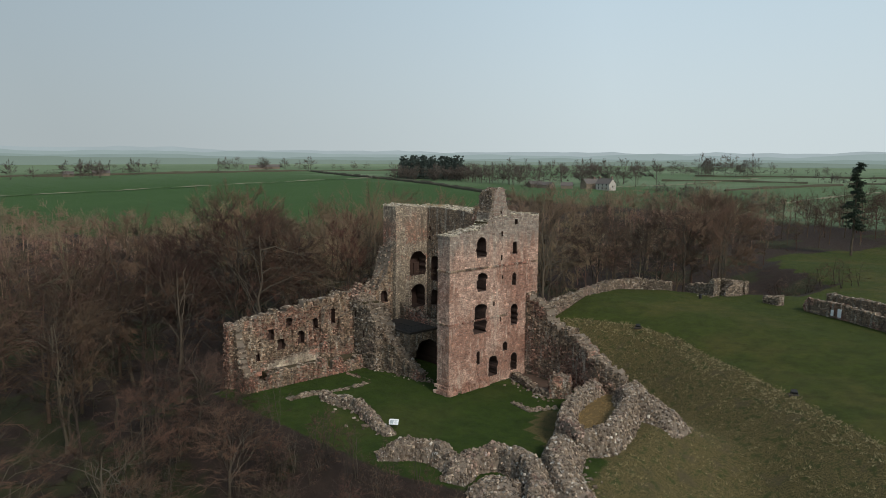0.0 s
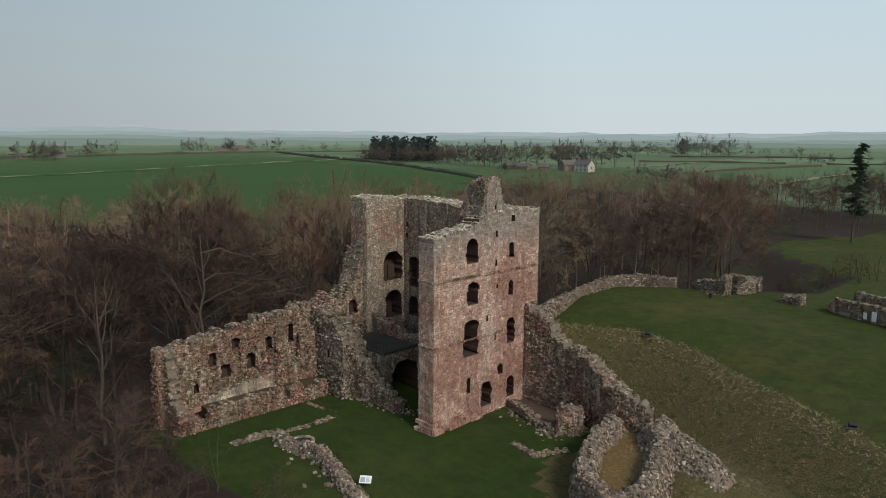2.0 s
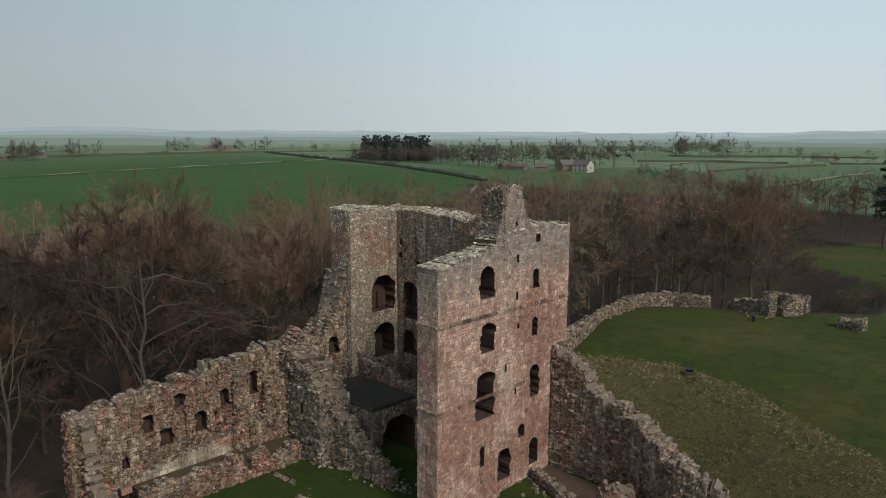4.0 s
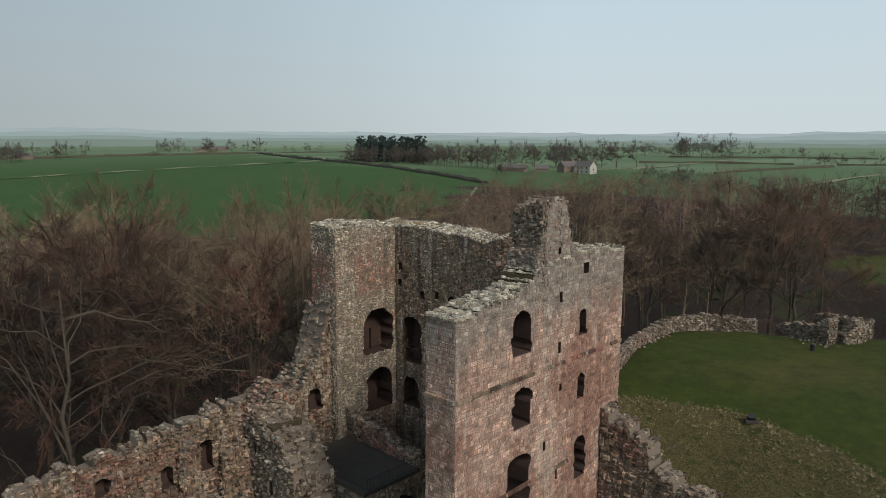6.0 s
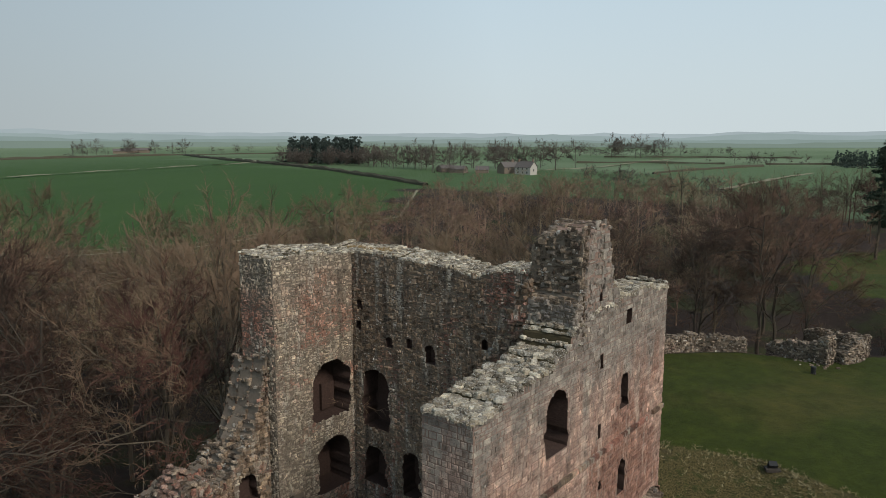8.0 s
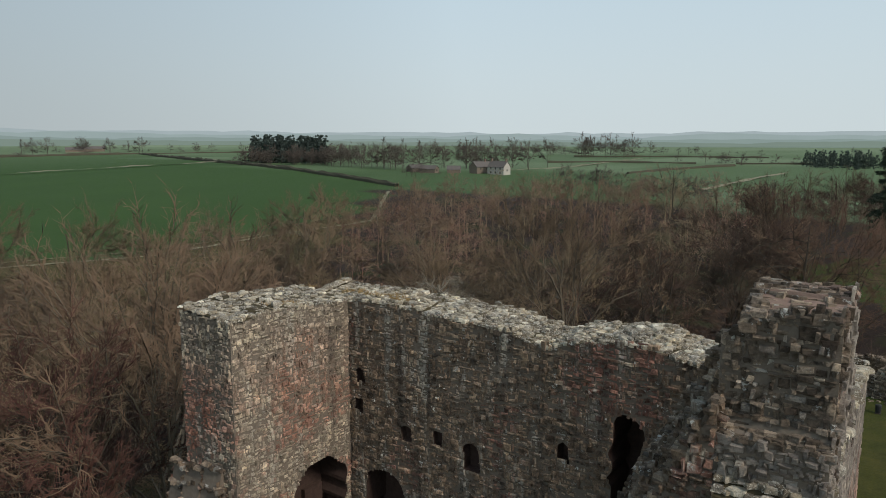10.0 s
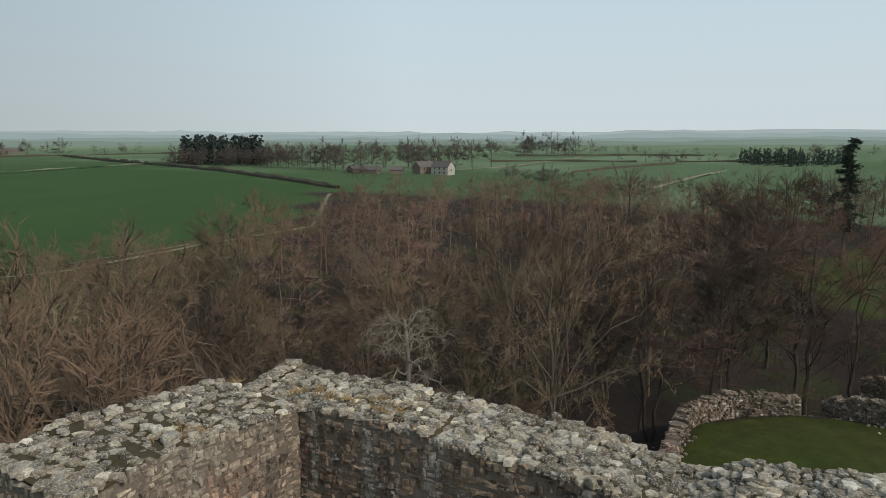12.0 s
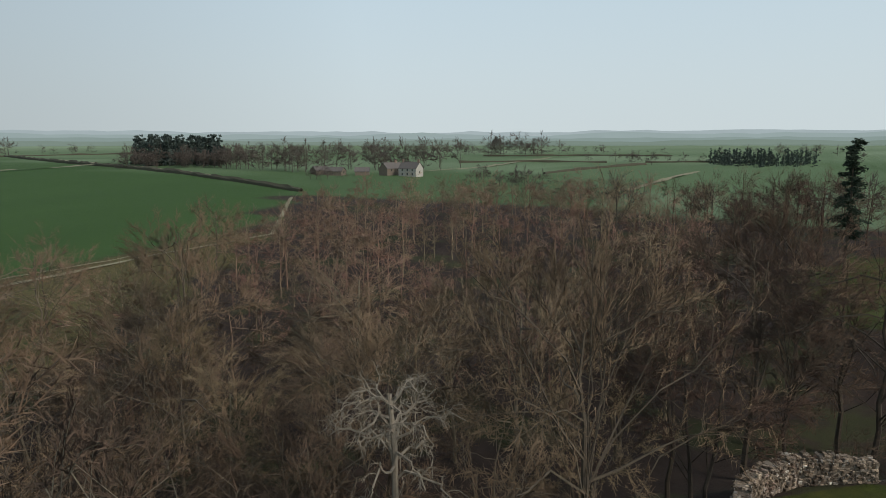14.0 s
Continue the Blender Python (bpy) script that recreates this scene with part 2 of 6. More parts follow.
def ground_material():
    m, n, l, b = material("ground_cover", 1.0)
    p = place_of(n)
    at = n.new("ShaderNodeAttribute")
    at.attribute_name = "cover"
    sep = n.new("ShaderNodeSeparateColor")
    l.new(at.outputs["Color"], sep.inputs[0])
    crop_haze = n.new("ShaderNodeAttribute")
    crop_haze.attribute_name = "crop_haze"
    fine, mid, big = noise_tex(n, l, 6.0, 5, p, 0.7), noise_tex(n, l, 0.9, 5, p), noise_tex(n, l, 0.06, 4, p)
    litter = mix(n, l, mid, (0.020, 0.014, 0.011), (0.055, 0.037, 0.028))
    litter = mix(n, l, step(n, l, big, 0.52, 0.62), litter, mix(n, l, mid, (0.024, 0.030, 0.012), (0.055, 0.050, 0.022)))
    lawn = mix(n, l, mid, (0.027, 0.039, 0.008), (0.052, 0.066, 0.013))
    lawn = mix(n, l, step(n, l, big, 0.45, 0.66), lawn, mix(n, l, mid, (0.046, 0.050, 0.013), (0.074, 0.070, 0.023)))
    lawn = mix(n, l, 0.7, lawn, ramp(n, l, noise_tex(n, l, 0.35, 6, p, 0.75), [(0.32, (0.55, 0.6, 0.55)), (0.5, (1, 1, 1)), (0.68, (1.5, 1.38, 1.25))]), "MULTIPLY")
    lawn = mix(n, l, 0.5, lawn, ramp(n, l, fine, [(0.3, (0.55, 0.55, 0.55)), (0.7, (1.4, 1.4, 1.3))]), "MULTIPLY")
    shorn = n.new("ShaderNodeAttribute")
    shorn.attribute_name = "inner_ward"
    lawn = mix(n, l, 1.0, lawn, (1.02, 1.0, 0.78), "MULTIPLY")
    lawn = mix(n, l, shorn.outputs["Fac"], lawn, mix(n, l, 0.85, lawn, (0.66, 0.92, 0.78), "MULTIPLY"))
    rough_g = mix(n, l, step(n, l, fine, 0.3, 0.7), (0.020, 0.022, 0.008), (0.165, 0.128, 0.052))
    rough_g = mix(n, l, step(n, l, mid, 0.50, 0.68), rough_g, mix(n, l, fine, (0.022, 0.034, 0.009), (0.066, 0.072, 0.022)))
    rough_g = mix(n, l, step(n, l, noise_tex(n, l, 0.25, 4, p), 0.55, 0.7), rough_g, mix(n, l, fine, (0.028, 0.025, 0.013), (0.13, 0.102, 0.052)))
    field = mix(n, l, noise_tex(n, l, 0.03, 5, stretched(n, l, p, 1.0, 0.25, 1.0)), (0.031, 0.067, 0.016), (0.048, 0.094, 0.024))
    # pale tint holds both field tone and painted distance haze
    field = mix(n, l, crop_haze.outputs["Fac"], field, (0.20, 0.255, 0.155))
    wob = n.new("ShaderNodeMath")
    wob.operation = "MULTIPLY_ADD"
    l.new(mid, wob.inputs[0])
    wob.inputs[1].default_value, wob.inputs[2].default_value = 0.5, -0.25
    col = litter
    for ch, c in (("Green", rough_g), ("Red", lawn), ("Blue", field)):
        add = n.new("ShaderNodeMath")
        l.new(sep.outputs[ch], add.inputs[0])
        l.new(wob.outputs[0], add.inputs[1])
        col = mix(n, l, step(n, l, add.outputs[0], 0.35, 0.65), col, c)
    l.new(col, b.inputs["Base Color"])
    bump(n, l, b, noise_tex(n, l, 3.0, 6, p, 0.75), 0.7, 0.35)
    return m


m_ground = ground_material()


def crown_shading(n, l, b):
    """Twigs too thin to show their own sides take the light as their crown does."""
    at = n.new("ShaderNodeAttribute")
    at.attribute_name = "outward"
    turn = n.new("ShaderNodeVectorTransform")
    turn.vector_type, turn.convert_from, turn.convert_to = "VECTOR", "OBJECT", "WORLD"
    l.new(at.outputs["Vector"], turn.inputs[0])
    own = n.new("ShaderNodeVectorMath")
    own.operation = "MULTIPLY_ADD"
    l.new(n.new("ShaderNodeNewGeometry").outputs["Normal"], own.inputs[0])
    own.inputs[1].default_value = (0.4, 0.4, 0.4)
    l.new(turn.outputs[0], own.inputs[2])
    unit = n.new("ShaderNodeVectorMath")
    unit.operation = "NORMALIZE"
    l.new(own.outputs[0], unit.inputs[0])
    l.new(unit.outputs[0], b.inputs["Normal"])


def bark_material(name, palette, a, c):
    m, n, l, b = material(name, 0.95)
    rnd = n.new("ShaderNodeObjectInfo").outputs["Random"]
    p = place_of(n)
    k = len(palette) - 1
    col = ramp(n, l, rnd, [(i / k, q) for i, q in enumerate(palette)])
    col = mix(n, l, 0.6, col, ramp(n, l, noise_tex(n, l, 0.8, 4, p), [(0.3, a), (0.7, c)]), "MULTIPLY")
    l.new(col, b.inputs["Base Color"])
    crown_shading(n, l, b)
    return m


m_bark = bark_material("grey_brown_bark", [(0.10, 0.078, 0.058), (0.15, 0.122, 0.090), (0.085, 0.066, 0.05), (0.20, 0.167, 0.12)], (0.6, 0.6, 0.6), (1.3, 1.3, 1.2))
m_twig = bark_material("tan_bare_twigs", [(0.185, 0.124, 0.083), (0.24, 0.178, 0.112), (0.155, 0.102, 0.071), (0.285, 0.222, 0.131), (0.196, 0.114, 0.08), (0.172, 0.14, 0.083)], (0.7, 0.68, 0.66), (1.3, 1.25, 1.2))
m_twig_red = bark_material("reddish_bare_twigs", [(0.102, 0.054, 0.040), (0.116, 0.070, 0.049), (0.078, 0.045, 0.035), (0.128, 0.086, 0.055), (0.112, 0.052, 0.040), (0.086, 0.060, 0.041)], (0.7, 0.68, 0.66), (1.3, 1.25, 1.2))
m_bark_dark = bark_material("dark_brown_bark", [(0.055, 0.042, 0.033), (0.090, 0.072, 0.055), (0.045, 0.035, 0.028), (0.12, 0.10, 0.074)], (0.6, 0.6, 0.6), (1.3, 1.3, 1.2))
m_dead = plain("bleached_dead_wood", (0.16, 0.134, 0.102), (0.30, 0.258, 0.20), 3, 0.9)
m_needle = plain("dark_conifer_needles", (0.02, 0.032, 0.022), (0.045, 0.06, 0.038), 1.2, 0.9)
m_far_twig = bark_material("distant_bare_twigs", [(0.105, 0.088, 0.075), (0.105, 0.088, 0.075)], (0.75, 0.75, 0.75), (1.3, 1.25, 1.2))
# needle green lightened and blued, with distance haze put into the colour
m_far_needle = plain("hazed_conifer_needles", (0.046, 0.065, 0.059), (0.091, 0.114, 0.098), 0.1, 1.0)


def woodland_material(name, tone):
    m, n, l, b = material(name, 1.0)
    p = place_of(n)
    col = ramp(n, l, noise_tex(n, l, 0.045, 3, p), [(0.3, (0.095, 0.063, 0.049)), (0.42, (0.165, 0.117, 0.079)), (0.5, (0.145, 0.080, 0.062)), (0.58, (0.12, 0.10, 0.063)), (0.7, (0.20, 0.147, 0.095))])
    rnd = n.new("ShaderNodeNewGeometry").outputs["Random Per Island"]
    col = mix(n, l, 0.7, col, ramp(n, l, rnd, [(0.0, (0.7 * tone, 0.7 * tone, 0.7 * tone)), (0.85, (1.1 * tone, 1.1 * tone, 1.1 * tone)), (1.0, (1.5 * tone, 1.48 * tone, 1.4 * tone))]), "MULTIPLY")
    l.new(col, b.inputs["Base Color"])
    crown_shading(n, l, b)
    return m


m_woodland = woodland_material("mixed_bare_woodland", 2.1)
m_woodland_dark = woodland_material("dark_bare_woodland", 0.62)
m_hedge = plain("leafless_hedge", (0.055, 0.052, 0.036), (0.105, 0.096, 0.066), 0.8, 1.0)


# ---- mesh building ----
class Mesh:
    """Vertices and faces gathered for one mesh."""

    def __init__(self):
        self.v, self.f, self.n = [], [], []

    def add(self, verts, faces):
        k = len(self.v)
        self.v.extend(verts)
        self.f.extend([tuple(i + k for i in q) for q in faces])

    def box(self, lo, hi, turn=None):
        (a, b, c), (d, e, f) = lo, hi
        vs = [(a, b, c), (d, b, c), (d, e, c), (a, e, c), (a, b, f), (d, b, f), (d, e, f), (a, e, f)]
        if turn:
            vs = [tuple(turn @ Vector(q)) for q in vs]
        self.add(vs, [(3, 2, 1, 0), (4, 5, 6, 7), (0, 1, 5, 4), (1, 2, 6, 5), (2, 3, 7, 6), (3, 0, 4, 7)])

    def tube(self, pts, radii, sides):
        rings = []
        for i, p in enumerate(pts):
            d = (pts[min(i + 1, len(pts) - 1)] - pts[max(i - 1, 0)]).normalized()
            u = d.orthogonal().normalized()
            w = d.cross(u)
            rings.append([tuple(p + (u * math.cos(2 * math.pi * k / sides) + w * math.sin(2 * math.pi * k / sides)) * radii[i]) for k in range(sides)])
        vs = [q for r in rings for q in r]
        fs = []
        for i in range(len(pts) - 1):
            for k in range(sides):
                a, b = i * sides + k, i * sides + (k + 1) % sides
                fs.append((a, b, b + sides, a + sides))
        self.add(vs, fs)

    def data(self, name, mat):
        me = bpy.data.meshes.new(name)
        me.from_pydata(self.v, [], self.f)
        me.materials.append(mat)
        if self.n:
            me.attributes.new("outward", "FLOAT_VECTOR", "POINT").data.foreach_set("vector", np.array(self.n, np.float32).ravel())
        me.update()
        return me


def part(name, mesh, mat, parent=None, label="", kind=""):
    ob = new(name, mesh.data(name, mat) if isinstance(mesh, Mesh) else mesh)
    if parent is not None:
        ob.parent = parent
    return tagged(ob, label=label, kind=kind)


def thing(name, label, category, group="", kind="", at=(0, 0, 0)):
    ob = new(name)
    ob.empty_display_size = 0.3
    ob.location = at
    return tagged(ob, label, category, group, kind)


# ---- lie of the land ----
WARD = [(-98, 43), (-58, 46), (-45, 51), (-40.5, 60), (-44, 74), (-46, 86), (-56, 88.5), (-72, 92), (-104, 92), (-104, 70)]
OUTER = [(-91, 115), (-86, 119.5), (-74, 122), (-63, 119.5), (-49, 111), (-37, 103.5), (-27, 96), (-10, 84), (30, 60), (90, 140), (20, 230), (-50, 250), (-90, 240), (-86, 222), (-60, 200), (-60, 172), (-70, 164), (-74, 158), (-85, 155.5), (-94.5, 147), (-94.3, 134)]
VERGE = [(-188, 118), (-194, 140), (-204, 165), (-216, 194), (-243, 250), (-256, 262), (-262, 214), (-264, 176), (-284, 130), (-230, 100)]
MEADOW = [(-104, 258), (-64, 200), (-30, 190), (-20, 270), (-74, 304)]
FIELD = [(-420, -60), (-345, 70), (-284, 130), (-262, 174), (-259, 214), (-254, 262), (-317, 352), (-440, 392), (-580, 434), (-872, 534), (-1100, 300), (-900, -200)]


def poly_distance(px, py, poly):
    """Signed distance to a polygon, negative inside."""
    d = np.full(px.shape, 1e18)
    inside = np.zeros(px.shape, bool)
    for (ax, ay), (bx, by) in zip(poly, poly[1:] + poly[:1]):
        ex, ey = bx - ax, by - ay
        t = np.clip(((px - ax) * ex + (py - ay) * ey) / (ex * ex + ey * ey), 0, 1)
        d = np.minimum(d, (px - ax - t * ex) ** 2 + (py - ay - t * ey) ** 2)
        cross = ((ay > py) != (by > py)) & (px < ex * (py - ay) / (ey if ey else 1e-9) + ax)
        inside ^= cross
    d = np.sqrt(d)
    return np.where(inside, -d, d)


def ripple(x, y):
    return np.sin(x * 0.11 + 1.3 * np.sin(y * 0.07)) * np.cos(y * 0.093 + 0.8 * np.sin(x * 0.05)) * 0.5 + 0.5 * np.sin(x * 0.31 + y * 0.23) * np.sin(y * 0.37 - x * 0.17)


def ground_height(x, y):
    x, y = np.asarray(x, float), np.asarray(y, float)
    r = np.hypot(x + 95, y - 85)
    left = np.degrees(np.arctan2(-(x + 95), y - 85))
    low = np.interp(r, [0, 60, 90, 130, 210, 300, 450, 600, 1000, 2000, 3200, 4900], [-7, -7, -5, 0, 5, 11.5, 18, 22, 30, 48, 66, 80])
    f = np.interp(left, [-180, -75, -45, 50, 62, 90, 120, 180], [0, 0, 0.75, 1, 0.85, 0.42, 0.3, 0])
    f = f + (1 - f) * np.clip((r - 700) / 1800, 0, 1)
    low = np.where(low > 0, low * f, low)
    behind = np.clip((left - 115) / 20, 0, 1) + np.clip((-60 - left) / 20, 0, 1)
    low = low * (1 - np.clip(behind, 0, 1) * (r < 500)) - 8 * np.clip(behind, 0, 1) * (r < 500)
    dw, do = poly_distance(x, y, WARD), poly_distance(x, y, OUTER)
    hw = np.where(dw < 0, 0.0, -0.48 * dw)
    edge = 1.7 + 2.8 * np.clip((y - 116) / 18, 0, 1)
    ho = np.where(do < 0, edge + np.clip(-do / 38, 0, 1) * (4.6 - edge), edge - 0.42 * do - 0.010 * np.minimum(do, 15) ** 2)
    k = 1.2
    m = np.maximum(np.maximum(hw, ho), low)
    h = m + np.log(np.exp((hw - m) / k) + np.exp((ho - m) / k) + np.exp((low - m) / k)) * k
    h = np.where(dw < -1.5, 0.0, np.where(dw < 0, h * (1 + dw / 1.5), h))
    rough = np.where((dw < 0) | (do < 0), 0.04, 0.22) * (1 + np.clip(r - 150, 0, 400) / 200)
    return h + rough * ripple(x, y)


def gz(x, y):
    return float(ground_height(np.array([x]), np.array([y]))[0])


def axis(lo, hi, fine, far_lo, far_hi):
    a = list(np.arange(lo, hi + 0.01, fine))
    s = fine
    while a[-1] < far_hi:
        s *= 1.16
        a.append(a[-1] + s)
    s = fine
    while a[0] > far_lo:
        s *= 1.16
        a.insert(0, a[0] - s)
    return np.array(a)


def build_ground():
    gx, gy = axis(-130, 10, 1.25, -4600, 4300), axis(30, 190, 1.25, -3600, 4600)
    x, y = np.meshgrid(gx, gy)
    x, y = x.ravel(), y.ravel()
    z = ground_height(x, y)
    nx, ny = len(gx), len(gy)
    i = np.arange((ny - 1) * nx).reshape(ny - 1, nx)[:, :-1].ravel()
    faces = np.stack([i, i + 1, i + 1 + nx, i + nx], 1)
    me = bpy.data.meshes.new("ground")
    me.from_pydata(np.stack([x, y, z], 1).tolist(), [], faces.tolist())
    dw, do, df = poly_distance(x, y, WARD), poly_distance(x, y, OUTER), poly_distance(x, y, FIELD)
    r = np.hypot(x + 95, y - 85)
    cover = np.zeros((len(x), 4), np.float32)
    cover[:, 3] = 1
    lawn = np.clip(0.5 - (dw + 1.0) / 2.5, 0, 1) * (np.hypot(x + 50, y - 75) > 9)
    lawn = np.maximum(lawn, np.clip(0.5 - (do + 0.6) / 1.6, 0, 1))
    lawn = np.maximum(lawn, np.clip(0.5 - poly_distance(x, y, MEADOW) / 4, 0, 1))
    cover[:, 0] = lawn
    ditch = (dw > -2) & (do > -1.5) & (dw + do < 45) & (x > -92)
    cover[:, 1] = np.where(ditch | (np.hypot(x + 50, y - 75) < 10), 1, 0)
    cover[:, 1] = np.maximum(cover[:, 1], np.clip(0.5 - poly_distance(x, y, VERGE) / 6, 0, 1))
    open_land = np.clip(0.5 - df / 5, 0, 1)
    left = np.degrees(np.arctan2(-(x + 95), y - 85))
    beyond = np.clip((r - np.interp(left, [-90, -20, 5, 30, 42, 60, 90], [330, 245, 255, 295, 325, 400, 400])) / 30, 0, 1)
    cover[:, 2] = np.maximum(open_land, beyond)
    me.attributes.new("cover", "FLOAT_COLOR", "POINT").data.foreach_set("color", cover.ravel())
    me.attributes.new("inner_ward", "FLOAT", "POINT").data.foreach_set("value", np.clip(0.5 - dw / 3, 0, 1).astype(np.float32))
    a = radians(24)
    cx, cy = np.floor((x * math.cos(a) + y * math.sin(a)) / 210), np.floor((-x * math.sin(a) + y * math.cos(a)) / 150)
    hsh = np.mod(np.sin(cx * 12.9898 + cy * 78.233) * 43758.5453, 1.0)
    # tone differs field by field; the last term adds painted haze with distance
    crop_haze = np.where(df < 10, 0.0, np.where(hsh < 0.10, 0.55, np.where(hsh < 0.4, 0.30, 0.16))) + 0.5 * np.clip((r - 550) / 900, 0, 1)
    me.attributes.new("crop_haze", "FLOAT", "POINT").data.foreach_set("value", crop_haze.astype(np.float32))
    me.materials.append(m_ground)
    me.polygons.foreach_set("use_smooth", np.ones(len(me.polygons), bool))
    me.update()
    tagged(new("ground", me), "grassy castle ground, wooded banks and rolling farmland", "ground", kind="structure")


build_ground()


# ---- masonry ----
rng = random.Random(7)
from mathutils.geometry import tessellate_polygon


def at_profile(profile, u):
    if not isinstance(profile, (list, tuple)):
        return profile
    if u <= profile[0][0]:
        return profile[0][1]
    for (a, za), (b, zb) in zip(profile, profile[1:]):
        if u <= b:
            return za + (zb - za) * (u - a) / max(b - a, 1e-6)
    return profile[-1][1]


def bite(h, z, side):
    """How far the broken edge of an opening has crumbled back at a height."""
    w = h[1] - h[0]
    k = noise.noise(Vector((h[0] * 3.1 + side * 17.0, z * 1.5, h[2] * 1.7)))
    return min(0.3, (0.08 if h[4] and w > 2.4 else 0.2) * w) * min(max(k * 1.9 + 0.12, 0.0), 1.0)


def hole_span(h, z):
    u0, u1, z0, z1, arch = h[:5]
    if z < z0 or z > z1:
        return None
    if arch:
        r = (u1 - u0) / 2
        rise = min(r * arch, z1 - z0 - 0.1)
        if z > z1 - rise:
            k = math.sqrt(max(0.0, 1 - ((z - z1 + rise) / rise) ** 2)) * r
            u0, u1 = (u0 + u1) / 2 - k, (u0 + u1) / 2 + k
    return (u0 - bite(h, z, 0), u1 + bite(h, z, 1))


def hole_points(h):
    """The outline of an opening, ragged at its sides."""
    z0, z1 = h[2], h[3]
    n = max(6, int((z1 - z0) / 0.17))
    zs = [z0 + (z1 - z0) * k / n * 0.999 for k in range(n + 1)]
    spans = [hole_span(h, z) for z in zs]
    right = [(s[1] + 0.005, z) for s, z in zip(spans, zs)]
    left = [(s[0] - 0.005, z) for s, z in zip(spans, zs)]
    return right + left[::-1]


def face_stone(mesh, o, a, n, u0, u1, z0, z1, proud, ragged):
    """One dressed or rubble stone, standing proud of its wall face."""
    e = min(0.032 if ragged > 0.8 else 0.022, (u1 - u0) * 0.16)
    j = lambda s: rng.uniform(-s, s) * ragged
    back = [(u0, z0), (u1, z0), (u1, z1), (u0, z1)]
    front = [(u0 + e + j(0.05), z0 + e + j(0.04)), (u1 - e + j(0.05), z0 + e + j(0.04)), (u1 - e + j(0.05), z1 - e * 0.7 + j(0.04)), (u0 + e + j(0.05), z1 - e * 0.7 + j(0.04))]
    vs = [tuple(o + a * u + n * -0.03 + Vector((0, 0, z))) for u, z in back]
    vs += [tuple(o + a * u + n * (proud + j(0.025)) + Vector((0, 0, z))) for u, z in front]
    mesh.add(vs, [(4, 5, 6, 7), (0, 1, 5, 4), (1, 2, 6, 5), (2, 3, 7, 6), (3, 0, 4, 7)])


def lay_face(mesh, o, a, n, length, top, bottom, holes, course, stone, proud, ragged):
    """Courses of stones on one wall face, cut round its openings."""
    lo = min(at_profile(bottom, length * k / 20) for k in range(21))
    hi = max(at_profile(top, length * k / 60) for k in range(61))
    z = lo
    while z < hi:
        ch = course * rng.uniform(0.62, 1.4)
        u = -rng.uniform(0, stone)
        while u < length:
            w = stone * math.exp(rng.uniform(-0.95, 0.6))
            u0, u1 = max(u, 0.0), min(u + w, length)
            u += w
            if u1 - u0 < 0.1:
                continue
            mid, zc = (u0 + u1) / 2, z + ch / 2
            if zc > at_profile(top, mid) - 0.04 or z + ch < at_profile(bottom, mid):
                continue
            if ragged > 0.8 and rng.random() < 0.03:
                continue
            spans = [(u0, u1)]
            for h in holes:
                s = hole_span(h, zc)
                if s:
                    if ragged < 0.8 and h[1] - h[0] > 0.7:
                        s = (s[0] - rng.choice((0, 0, 0.06, 0.2)), s[1] + rng.choice((0, 0, 0.06, 0.2)))
                    spans = [q for p, r in spans for q in ((p, min(r, s[0])), (max(p, s[1]), r)) if q[1] - q[0] > 0.09]
            for p, r in spans:
                g = rng.choice((0.003, 0.006, 0.012, 0.024) if ragged < 0.8 else (0.0, 0.004, 0.01, 0.022))
                if ragged < 0.8:
                    face_stone(mesh, o, a, n, p + g, r - g, z + g, z + ch - g, proud * rng.uniform(0.4, 1.6), ragged)
                    continue
                sway = 0.3 * course * (noise.noise(Vector((mid * 0.7, z * 0.5, o.x))) * 2 + rng.uniform(-0.9, 0.9))
                tall = ch * rng.choice((0.75, 0.9, 1.0, 1.1, 1.25, 1.6))
                face_stone(mesh, o, a, n, p + g, r - g, z + g + sway, z + tall - g + sway, proud * rng.choice((0.15, 0.4, 0.8, 1.2, 1.9, 3.2)), ragged)
        z += ch


def rubble_stone(w, d, h, r=rng):
    """An irregular flat block, w by d by h, about its own base: vertices and faces."""
    vs = []
    for k, s in ((0, 1.0), (1, 0.86)):
        for sx, sy in ((-1, -1), (1, -1), (1, 1), (-1, 1)):
            vs.append(Vector((sx * w / 2 * s * r.uniform(0.8, 1.08), sy * d / 2 * s * r.uniform(0.8, 1.08), k * h * r.uniform(0.8, 1.1))))
    return vs, [(4, 5, 6, 7), (0, 1, 5, 4), (1, 2, 6, 5), (2, 3, 7, 6), (3, 0, 4, 7)]


def cap_pose(p, turn):
    return Matrix.Translation(p) @ pose(0, 0, 0, rng.uniform(-4, 4), rng.uniform(-4, 4), turn + rng.uniform(-25, 25) + 90 * rng.randrange(4))


def cap_stone(mesh, p, size, h, turn):
    vs, fs = rubble_stone(size * rng.uniform(0.85, 1.5), size * rng.uniform(0.75, 1.1), h)
    m = cap_pose(p, turn)
    mesh.add([tuple(m @ q) for q in vs], fs)


